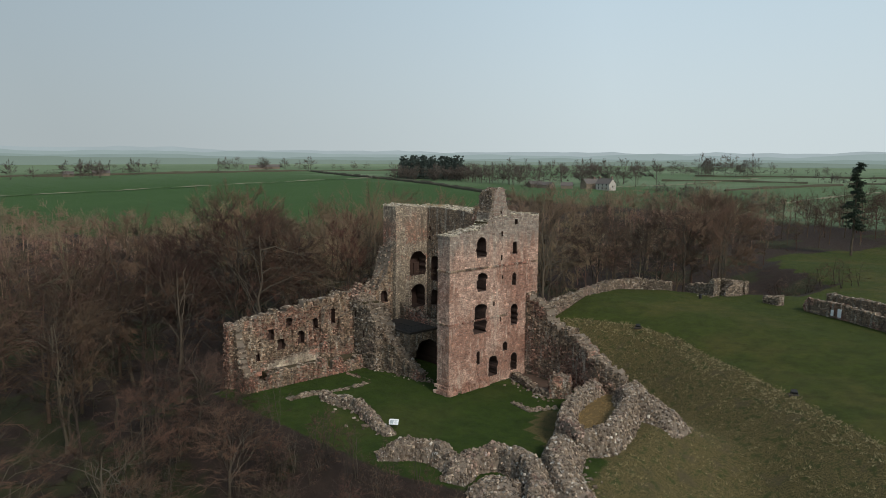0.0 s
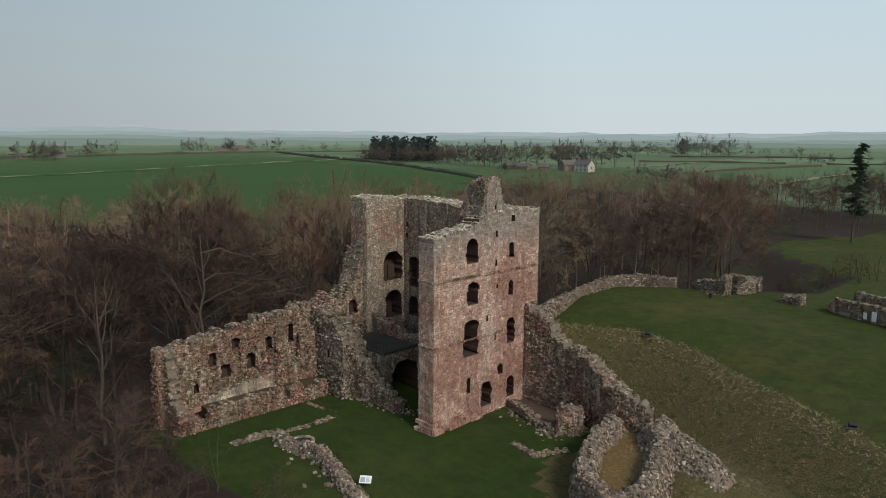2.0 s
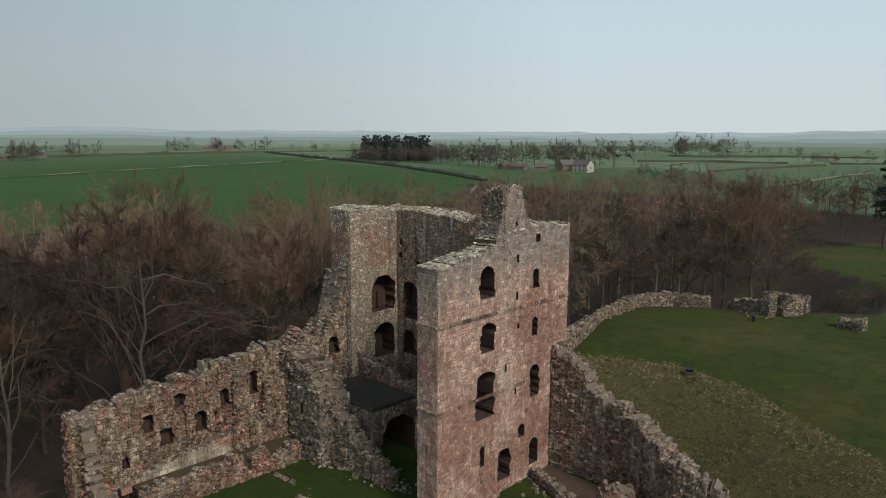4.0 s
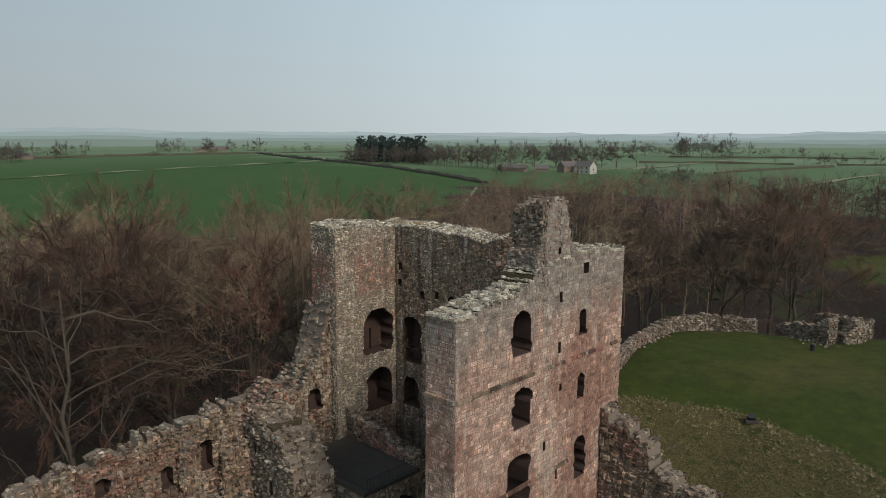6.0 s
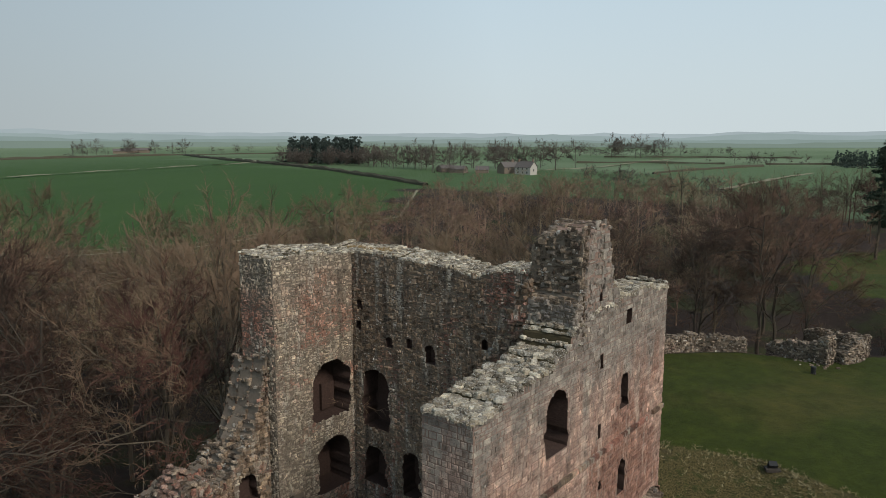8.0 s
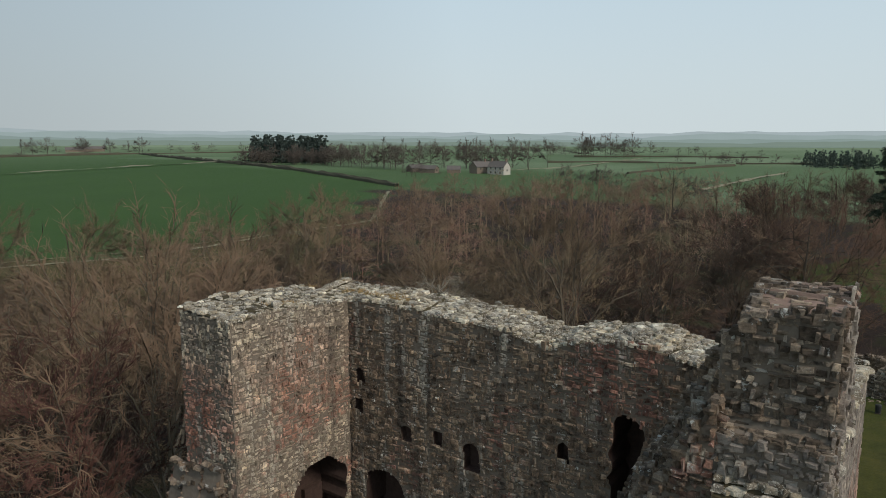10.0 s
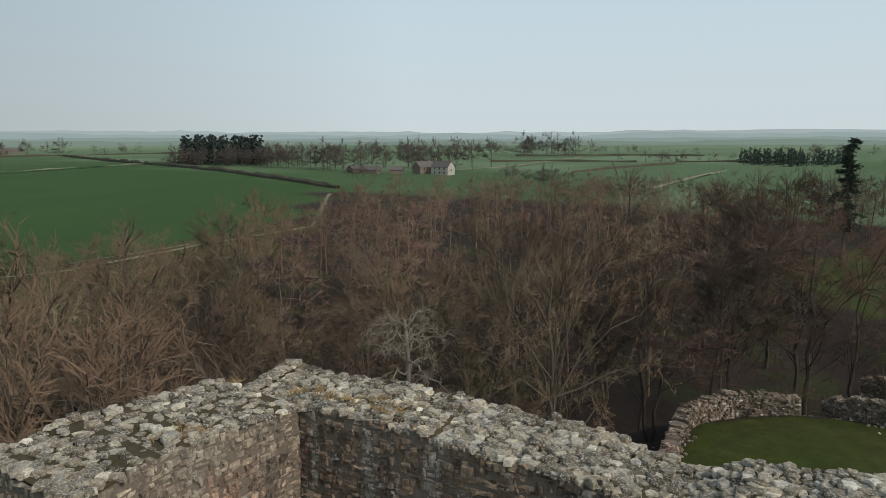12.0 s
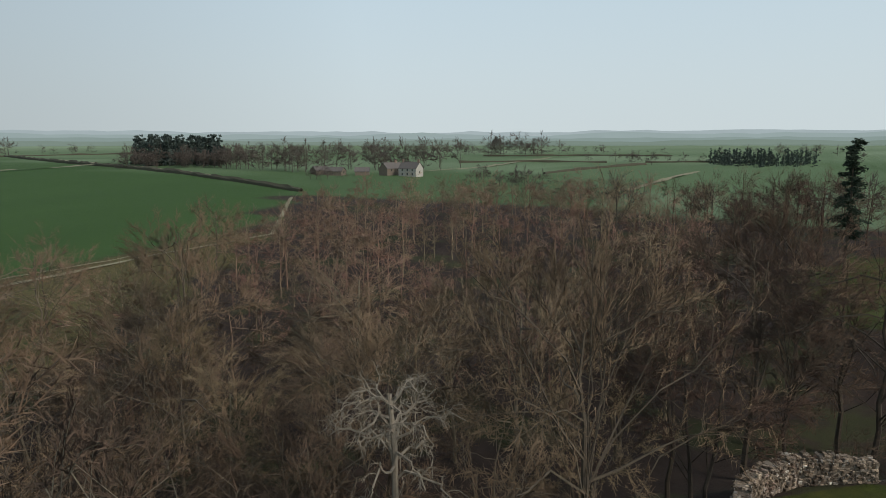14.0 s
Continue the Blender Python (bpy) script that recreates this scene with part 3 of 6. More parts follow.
def round_stone(size, r=rng):
    """A worn flat-topped stone of five to seven sides about its own base."""
    a0, n = r.uniform(0, 6.28), r.choice((4, 5, 5, 6))
    rad = [size * r.uniform(0.40, 0.62) for _ in range(n)]
    long = r.uniform(1.0, 1.55)
    h = size * r.uniform(0.2, 0.5)
    vs = []
    for z, s in ((0.0, 1.0), (0.75, 0.97), (1.0, 0.82)):
        for k in range(n):
            a = a0 + 6.2832 * (k + r.uniform(-0.18, 0.18) * (z == 0)) / n
            vs.append(Vector((math.cos(a) * rad[k] * s * long, math.sin(a) * rad[k] * s, h * z * r.uniform(0.94, 1.05))))
    fs = [(i * n + k, i * n + (k + 1) % n, (i + 1) * n + (k + 1) % n, (i + 1) * n + k) for i in range(2) for k in range(n)] + [tuple(range(2 * n, 3 * n))]
    return vs, fs


def jagged(top, length, amount, every=0.7):
    """A broken wall-top line along a smooth one."""
    pts, u = [], 0.0
    while u < length:
        drop = rng.uniform(-1, 0.4) * amount
        w = every * rng.uniform(0.5, 1.6)
        v = min(u + w * 0.9, length - 0.01)
        pts += [(u, at_profile(top, u) + drop), (v, at_profile(top, v) + drop + rng.uniform(-0.3, 0.3) * amount)]
        u += w
    pts.append((length, pts[-1][1]))
    return pts


def wall(parent, name, p0, p1, thick, top, bottom=0.0, holes=(), face=None, back=None, core=None, course=0.3, stone=0.55, proud=0.035,
         ragged=0.5, broken=0.25, every=0.7, sides="fb01", cap=0.42, cap_mat=None, singles=None, label="", cap_rise=0.12, worn=False, rise=0.0):
    """A straight stretch of masonry from p0 to p1: a solid core with its openings, faced with stones, and loose stones along its top.
    Its front lies on the line and looks to the right of the way from p0 to p1; the wall is thick to the left."""
    face, core, cap_mat = face or m_grey, core or m_core, cap_mat or (m_cap if worn else m_rubble)
    back = back or face
    a3 = Vector((p1[0] - p0[0], p1[1] - p0[1], 0))
    length = a3.length
    a = a3 / length
    n = Vector((a.y, -a.x, 0))
    o = Vector((p0[0], p0[1], 0))
    line = jagged(top, length, broken, every)
    if isinstance(bottom, str):
        bottom = [(length * k / 6, min(gz(*(o + a * (length * k / 6) - n * s).xy) for s in (0, thick)) - 0.7) for k in range(7)]
    outer = [(length * (k / 6), at_profile(bottom, length * k / 6)) for k in range(7)] + [(u, z - 0.06) for u, z in reversed(line)]
    loops = [outer] + [hole_points(h) for h in holes]
    tris = tessellate_polygon([[Vector((u, z, 0)) for u, z in q] for q in loops])
    flat = [q for loop in loops for q in loop]
    body = Mesh()
    k = len(flat)
    body.v = [tuple(o + a * u + Vector((0, 0, z))) for u, z in flat] + [tuple(o + a * u - n * thick + Vector((0, 0, z))) for u, z in flat]
    body.f = [tuple(t) for t in tris] + [(t[2] + k, t[1] + k, t[0] + k) for t in tris]
    s = 0
    for loop in loops:
        c = len(loop)
        body.f += [(s + i, s + (i + 1) % c, s + (i + 1) % c + k, s + i + k) for i in range(c)]
        s += c
    me = body.data(name, core)
    bm = bmesh.new()
    bm.from_mesh(me)
    bmesh.ops.recalc_face_normals(bm, faces=bm.faces)
    bm.to_mesh(me)
    bm.free()
    # second slot: sides of the openings, coloured dark as if shaded
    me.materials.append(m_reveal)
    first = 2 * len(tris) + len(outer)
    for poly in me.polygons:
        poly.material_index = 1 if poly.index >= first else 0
    w = part(name, me, None, parent, label)
    for h in holes:
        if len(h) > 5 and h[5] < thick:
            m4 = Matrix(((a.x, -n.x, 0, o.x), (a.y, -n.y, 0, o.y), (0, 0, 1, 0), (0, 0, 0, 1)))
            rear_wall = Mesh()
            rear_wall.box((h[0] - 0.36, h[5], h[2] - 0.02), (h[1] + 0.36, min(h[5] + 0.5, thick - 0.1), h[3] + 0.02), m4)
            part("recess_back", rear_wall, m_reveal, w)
    stones, rear = Mesh(), Mesh()
    if "f" in sides:
        lay_face(stones, o, a, n, length, line, bottom, holes, course, stone, proud, ragged)
    if "0" in sides:
        lay_face(stones, o - n * thick, n, -a, thick, line[0][1], at_profile(bottom, 0), (), course, stone * 0.8, proud, ragged)
    if "1" in sides:
        lay_face(stones, o + a * length, -n, a, thick, line[-1][1], at_profile(bottom, length), (), course, stone * 0.8, proud, ragged)
    if "b" in sides:
        mirrored = [(length - h[1], length - h[0], *h[2:5]) for h in holes if len(h) < 6]
        flip = lambda pr: [(length - u, z) for u, z in reversed(pr)] if isinstance(pr, list) else pr
        lay_face(rear, o + a * length - n * thick, -a, -n, length, flip(line), flip(bottom), mirrored, course, stone, proud, ragged)
    part("masonry", stones, face, w, kind="stuff")
    if rear.v:
        part("masonry", rear, back, w, kind="stuff")
    if worn:
        turf = Mesh()
        pts = [(u, z) for u, z in line]
        for (u0, z0), (u1, z1) in zip(pts, pts[1:]):
            if u1 - u0 < 0.02:
                continue
            k = len(turf.v)
            turf.v += [tuple(o + a * u - n * (thick * s) + Vector((0, 0, z - 0.05 + rise * s + 0.02))) for u, z in ((u0, z0), (u1, z1)) for s in (0, 0.25, 0.5, 0.75, 1.0)]
            turf.f += [(k + i, k + i + 1, k + i + 6, k + i + 5) for i in range(4)]
        part("moss", turf, m_moss, w, "dark moss between the top stones")
    caps = Mesh()
    turn = math.degrees(math.atan2(a.y, a.x))
    u = 0.0
    while cap and u < length:
        d = 0.0
        while d < thick + 0.05:
            q = o + a * min(max(u + rng.uniform(-0.06, 0.06), 0.1), length - 0.1) - n * min(max(d, 0.1), thick - 0.1)
            q = Vector((q.x, q.y, at_profile(line, u) - (0.075 if worn else 0.14) + rise * d / thick + (noise.noise(q * 0.55) * 1.3 + noise.noise(q * 1.7) * 0.5) * (0.06 if worn else cap_rise)))
            if singles is not None and rng.random() < singles[0]:
                singles[1].append((cap_pose(q, turn), w, cap))
            elif worn:
                vs, fs = round_stone(cap * rng.uniform(0.75, 1.25))
                m = cap_pose(q, turn)
                caps.add([tuple(m @ p) for p in vs], fs)
            else:
                cap_stone(caps, q, cap, cap * rng.uniform(0.25, 0.6), turn)
            d += cap * rng.uniform(0.65, 0.95) * (0.85 if worn else 1)
        u += cap * rng.uniform(0.6, 0.85) * (0.98 if worn else 1)
    if caps.v:
        part("coping", caps, cap_mat, w, kind="stuff")
    return w


def band(parent, name, p0, p1, z, high, proud, mat, label):
    """A projecting moulded course of long stones."""
    m = Mesh()
    a3 = Vector((p1[0] - p0[0], p1[1] - p0[1], 0))
    length = a3.length
    a = a3 / length
    n = Vector((a.y, -a.x, 0))
    u = 0.0
    while u < length:
        w = rng.uniform(0.6, 1.1)
        if rng.random() > 0.06:
            face_stone(m, Vector((*p0, 0)), a, n, u + 0.01, min(u + w, length) - 0.01, z, z + high, proud * rng.uniform(0.75, 1.1), 0.4)
        u += w
    part(name, m, mat, parent, label, kind="stuff")


# ---- the great tower ----
keep = thing("castle_keep", "ruined red sandstone keep, roofless with one side fallen away", "castle keep", at=(0, 0, 0))
loose = []
E0, T = 69.74, 2.6
east_holes = [
    (5.7, 7.7, 20.5, 23.6, 1.0), (6.0, 7.8, 15.2, 18.1, 0.9), (5.4, 7.8, 8.6, 13.2, 0.5),
    (13.9, 14.8, 20.4, 22.5, 1.2), (13.9, 14.8, 15.3, 17.4, 1.2), (13.8, 15.2, 8.8, 12.3, 1.0),
    (8.8, 10.6, 1.2, 4.5, 0.7), (13.9, 15.4, 1.2, 4.1, 0.9), (6.0, 6.6, 3.7, 5.8, 0.5), (12.0, 13.0, 4.8, 6.3, 1.0),
    (11.1, 11.45, 23.4, 24.2, 0), (11.1, 11.4, 19.6, 20.5, 0), (11.4, 11.7, 16.6, 17.3, 0), (9.5, 9.8, 12.5, 13.3, 0.8), (11.2, 11.4, 9.7, 10.5, 0),
    (14.2, 14.8, 25.1, 26.1, 0)]
east_top = [(0, 24.2), (1.3, 24.4), (3, 24.7), (6.4, 25.0), (7.6, 25.3), (8.0, 26.2), (12.4, 26.9), (12.9, 26.5), (13.3, 26.8), (16, 26.9), (20.2, 26.6)]
wall(keep, "east_wall", (-72.9, E0), (-72.9, 89.95), T, east_top, -0.4, east_holes, m_red, m_dark, m_core_red, 0.27, 0.46, 0.028, 0.42, 0.22, sides="fb0", cap=0.38, worn=True,
     label="tall wall of pink ashlar with ragged windows")
band(keep, "string_course", (-72.9, E0), (-72.9, 89.95), 18.7, 0.28, 0.2, m_grey, "projecting moulded stone course")
band(keep, "string_course", (-75.5, E0), (-72.9, E0), 18.7, 0.28, 0.2, m_grey, "projecting moulded stone course")
band(keep, "string_course", (-72.9, E0), (-72.9, 82.5), 10.65, 0.26, 0.18, m_grey, "projecting moulded stone course")
band(keep, "string_course", (-75.5, E0), (-72.9, E0), 10.65, 0.26, 0.18, m_grey, "projecting moulded stone course")
for k, (z, out) in enumerate(((0.0, 0.55), (0.45, 0.42), (0.9, 0.28))):
    band(keep, "plinth_course", (-72.9, E0 - 0.3), (-72.9, 78.2), z, 0.46, out, m_red, "stepped stone plinth")
    band(keep, "plinth_course", (-75.8, E0), (-72.6, E0), z, 0.46, out, m_red, "stepped stone plinth")

wall(keep, "chimney_stub", (-72.93, 78.86), (-72.93, 82.9), 2.35, [(0, 30.6), (1.2, 31.0), (2.6, 30.9), (2.75, 29.9), (2.9, 29.0), (3.3, 28.2), (3.5, 27.5), (4.0, 27.0)], 25.0, [(1.7, 2.0, 26.9, 27.5, 0, 0.4)], m_red, m_rubble, m_core_red, 0.22, 0.34, 0.035, 0.9, 0.16, every=0.35, sides="fb01", cap=0.3,
     label="tall stump of a gable above the wall")
wall(keep, "gable_end", (-75.75, 78.62), (-72.96, 78.62), 0.42, [(0, 29.9), (0.5, 30.1), (0.55, 30.6), (2.75, 30.9)], 25.0, (), m_rubble, m_rubble, m_core, 0.17, 0.26, 0.05, 1.1, 0.2, every=0.3, sides="f01", cap=0.28, label="weathered end of the gable")
wall(keep, "gable_foot", (-72.95, 78.05), (-72.95, 78.84), 2.7, [(0, 27.4), (0.4, 27.6), (0.79, 28.3)], 24.4, (), m_red, m_rubble, m_core, 0.18, 0.28, 0.06, 1.1, 0.12, every=0.4, sides="fb0", cap=0.28, cap_rise=0.1, label="broken masonry at the foot of the gable")
for k, (y, shift) in enumerate(((78.0, 0.0), (78.9, 0.5), (79.8, 0.9))):
    wall(keep, "broken_stair", (-78.2 - 0.2 * k, y), (-75.6, y), 0.88, [(0, 23.4 + shift), (0.5, 24.4 + shift), (1.0, 25.3 + shift), (1.6, 26.4 + shift), (2.1, 27.6 + shift), (2.5, 28.3 + shift)], 21.5, (), m_dark, m_dark, m_core, 0.18, 0.28, 0.08, 1.2, 0.35, every=0.25, sides="fb01", cap=0.28, cap_rise=0.12, label="stepped remains of a wall stair")

north_holes = [(6.7, 9.3, 13.0, 17.8, 1.0, 1.6), (6.8, 8.9, 8.4, 11.5, 1.0, 1.6), (10.8, 12.3, 8.4, 12.0, 0.8, 1.4), (20.4, 21.5, 19.8, 23.9, 1.0, 2.2), (13.0, 13.8, 19.3, 20.7, 0.6, 0.6),
               (9.2, 9.8, 19.8, 20.6, 0.5, 0.4), (11.2, 11.7, 20.0, 20.8, 0, 0.4), (17.9, 18.4, 21.0, 22.0, 0.5, 0.6), (14.6, 16.0, 13.5, 17.0, 0.8, 1.2), (18.0, 19.5, 9.0, 13.0, 0.8, 1.5), (6.1, 6.6, 22.2, 23.1, 0.5, 0.4), (6.0, 6.5, 20.6, 21.4, 0, 0.4), (24.3, 25.2, 23.4, 25.4, 0)]
north_top = [(0, 26.8), (2.6, 26.8), (6, 26.9), (9.6, 26.7), (12.4, 26.6), (14.2, 26.1), (15.2, 26.5), (16.7, 26.8), (18.7, 26.9), (20, 26.7), (22.9, 26.4)]
wall(keep, "north_wall", (-98.8, 86.0), (-75.95, 86.0), 2.5, north_top, -0.4, [(h[0] - 3.0, h[1] - 3.0, *h[2:]) for h in north_holes], m_dark, m_grey, m_core, 0.18, 0.27, 0.035, 1.0, 0.12, sides="f", cap=0.32, singles=(0.25, loose), worn=True, rise=0.35,
     label="thick inner face of dark streaked rubble with arched recesses")
west_holes = [(3.4, 7.0, 14.0, 18.7, 1.0, 2.0), (3.8, 7.0, 8.2, 12.5, 0.9, 2.4)]
wall(keep, "west_wall", (-96.2, 78.4), (-96.2, 85.96), 3.7, [(0, 27.0), (2, 27.2), (4, 27.0), (7.5, 26.8)], -0.4, west_holes, m_tan, m_grey, m_core, 0.17, 0.25, 0.03, 1.0, 0.12, sides="f0", cap=0.32, singles=(0.4, loose), worn=True, rise=0.3,
     label="broken wall of pale rubble with two tall arches")
# boxes in the near-black shade colour stand for the arch's inner windows
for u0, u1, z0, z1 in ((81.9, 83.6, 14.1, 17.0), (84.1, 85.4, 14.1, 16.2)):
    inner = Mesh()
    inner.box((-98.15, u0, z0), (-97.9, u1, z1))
    part("recess", inner, m_reveal, keep, "inner window inside the arch, its shade painted dark")
for k, (x, shift) in enumerate(((-97.0, 0.0), (-98.25, 0.5), (-99.5, -0.4))):
    wall(keep, "west_wall_stump", (x, 69.6), (x, 78.3), 1.25, [(0, 11.8 + shift), (1.4, 11.9), (2.0, 12.9 + shift), (3.3, 12.8), (4.0 + shift, 12.1), (5.2, 12.5), (6.1 - shift, 13.6), (7.0, 14.6 + shift), (7.7, 16.0), (8.3, 18.6 + shift), (8.7, 20.0)], -0.4, [(6.0, 7.4, 9.8, 12.0, 0.9, 0.9)] if k == 0 else [], m_grey, m_grey, m_core, 0.22, 0.36, 0.07, 1.1, 0.35, every=0.4, sides="f0b", cap=0.34, cap_rise=0.5,
         label="broken stump of a rubble wall")
for k, (y, shift) in enumerate(((69.3, 0.0), (70.5, 0.5), (71.7, -0.3))):
    wall(keep, "south_wall_stump", (-97.4, y), (-90.2 + 0.3 * k, y), 1.18, [(0, 11.6 + shift), (1.6, 11.9), (3, 11.2 + shift), (4.6, 11.0), (5.6, 10.4 + shift), (6.3, 9.6), (6.9, 8.6 + shift), (7.2, 7.6)], -0.4, [(1.3, 1.75, 8.2, 9.8, 0, 0.4), (3.6, 4.0, 5.2, 6.4, 0, 0.4)] if k == 0 else [], m_rubble, m_rubble, m_core, 0.22, 0.34, 0.10, 1.3, 0.5, every=0.4, sides="fb01", cap=0.36, cap_rise=0.5,
         label="broken turret of grey rubble with a mossy top")
moss_top = Mesh()
moss_top.box((-97.0, 69.5, 10.6), (-93.4, 72.4, 11.15))
part("moss_cap", moss_top, m_moss, keep, "brown moss on the turret's top")
wall(keep, "rubble_slope", (-90.0, 70.6), (-81.6, 71.6), 1.3, [(0, 6.9), (1.5, 6.3), (3, 5.0), (5.2, 3.2), (8.4, 1.2)], -0.4, (), m_dark, m_dark, m_core, 0.22, 0.32, 0.12, 1.4, 0.55, every=0.22, sides="fb1", cap=0.34, cap_rise=0.6, label="tumbled sloping rubble")
wall(keep, "vault_wall", (-86.0, 73.2), (-86.0, 80.6), 9.7, 6.4, -0.4, [(1.4, 6.2, -0.3, 5.0, 1.0, 7.5)], m_dark, m_dark, m_core, 0.24, 0.38, 0.05, 1.0, 0.05, sides="f01", cap=0, label="dark barrel vault under a terrace")
slab = Mesh()
slab.box((-95.7, 73.0, 6.45), (-85.85, 79.3, 6.75))
part("terrace", slab, m_slab, keep, "flat dark paved terrace over the vault")
wall(keep, "inner_wall_stump", (-96.0, 79.35), (-86.2, 79.6), 0.9, [(0, 9.6), (2, 8.9), (3.5, 8.4), (5, 8.7), (6.5, 7.9), (9.8, 7.3)], 6.3, (), m_grey, m_dark, m_core, 0.24, 0.36, 0.05, 1.1, 0.5, every=0.4, sides="fb1", label="low broken inner wall on the terrace")

# ---- the west range ----
westrange = thing("ruined_range", "long roofless stone range with red patches and small windows", "ruin")
range_holes = [(6.6, 7.6, 6.5, 8.4, 0.3, 1.0), (8.3, 9.5, 4.6, 6.4, 0, 1.0), (12.0, 13.2, 5.0, 7.2, 0.6, 1.0), (14.9, 15.9, 7.0, 8.9, 0.6, 1.1), (18.2, 19.4, 7.4, 10.0, 0.6, 1.1), (4.4, 5.0, 3.4, 4.7, 0, 0.7), (9.9, 10.9, 8.2, 9.7, 0.5, 1.0), (13.8, 14.3, 6.2, 7.0, 0, 0.6)]
range_top = [(0, 9.6), (0.8, 10.1), (2.5, 10.5), (4.2, 10.3), (5.0, 10.9), (6.7, 10.8), (7.4, 11.3), (9.6, 11.1), (10.4, 11.6), (13, 11.3), (13.6, 11.9), (16, 11.6), (17.0, 12.2), (19.4, 11.9), (20.0, 12.6), (22.8, 12.3)]
wall(westrange, "outer_wall", (-97.3, 46.8), (-97.7, 69.6), 1.7, range_top, -3.0, range_holes, m_range, m_grey, m_core, 0.21, 0.33, 0.09, 1.3, 0.55, every=0.5, sides="f0", cap=0.34, cap_rise=0.35,
     label="high range wall with a ragged top")
for u0, u1, z0, z1, out in ((16.3, 17.7, 2.0, 10.9, 0.8), (10.9, 11.6, 4.4, 9.6, 0.35), (19.9, 22.6, 2.0, 9.4, 0.7), (13.3, 13.8, 5.0, 9.0, 0.3)):
    y0, y1 = 46.8 + u0, 46.8 + u1
    wall(westrange, "wall_pier", (-97.25 + out, y0), (-97.25 + out, y1), out, [(0, z1 - 0.7), ((u1 - u0) * 0.5, z1), (u1 - u0, z1 - 0.4)], z0, (), m_range, m_range, m_core, 0.21, 0.32, 0.09, 1.3, 0.4, every=0.3, sides="f01", cap=0.3, label="broken pier of red rubble")
wall(westrange, "ledge_course", (-96.4, 50.6), (-96.4, 63.6), 0.8, [(0, 2.2), (3, 3.3), (9, 4.0), (13, 4.4)], 1.4, (), m_tan, m_tan, m_core, 0.34, 0.9, 0.03, 0.6, 0.2, sides="f01", cap=0.3, label="pale course of dressed stone at the wall's foot")
wall(westrange, "ledge_course", (-96.0, 62.4), (-96.0, 68.8), 1.1, [(0, 4.6), (1.5, 5.6), (2.6, 4.6), (4.5, 4.9), (6.4, 5.6)], 1.4, (), m_grey, m_grey, m_core, 0.22, 0.34, 0.1, 1.3, 0.6, every=0.3, sides="f01", cap=0.34, cap_rise=0.5, label="tumbled stones above the ledge")
wall(westrange, "front_wall", (-93.6, 48.2), (-93.2, 68.6), 0.9, [(0, 2.6), (1.2, 3.2), (1.3, 1.6), (2.2, 1.9), (2.3, 0.6), (3.0, 0.6), (3.1, 2.6), (5, 2.9), (9, 2.5), (12, 3.1), (13.6, 2.9), (13.7, 0.9), (14.6, 1.1), (14.7, 2.8), (16.8, 2.4), (17, 1.4), (20.4, 2.6)], -2.0, (), m_grey, m_grey, m_core, 0.22, 0.34, 0.10, 1.3, 0.45, every=0.4, sides="fb01", cap=0.34, cap_rise=0.35,
     label="low front wall of rubble")
fill = Mesh()
fill.box((-97.2, 51.6, -0.5), (-94.2, 68.6, 2.15))
part("earth_ledge", fill, m_moss, westrange, "mossy earth ledge behind the front wall")
wall(westrange, "end_wall", (-97.2, 47.6), (-93.6, 47.6), 1.1, [(0, 9.3), (0.5, 8.6), (0.8, 6.6), (1.6, 5.6), (2.0, 4.0), (3.6, 2.4)], -2.5, (), m_grey, m_grey, m_core, 0.22, 0.34, 0.1, 1.3, 0.6, every=0.3, sides="fb1", label="broken end wall")


def ruin(name, label, pts, thick, face=m_rubble, high=None, course=0.23, stone=0.34, broken=0.4, bottom="ground", cap=0.4):
    """A ruined wall along a line of points (x, y, top)."""
    t = thing(name, label, "ruined wall", "ruined castle walls")
    for (x0, y0, z0), (x1, y1, z1) in zip(pts, pts[1:]):
        ln = math.hypot(x1 - x0, y1 - y0)
        wall(t, "wall_stretch", (x0, y0), (x1, y1), thick, [(0, z0 - 0.3), (ln, z1 - 0.3)], bottom, (), face, face, m_core, course, stone, 0.08, 1.2, broken, every=0.45, sides="fb01", cap=cap, cap_rise=0.3)
    return t


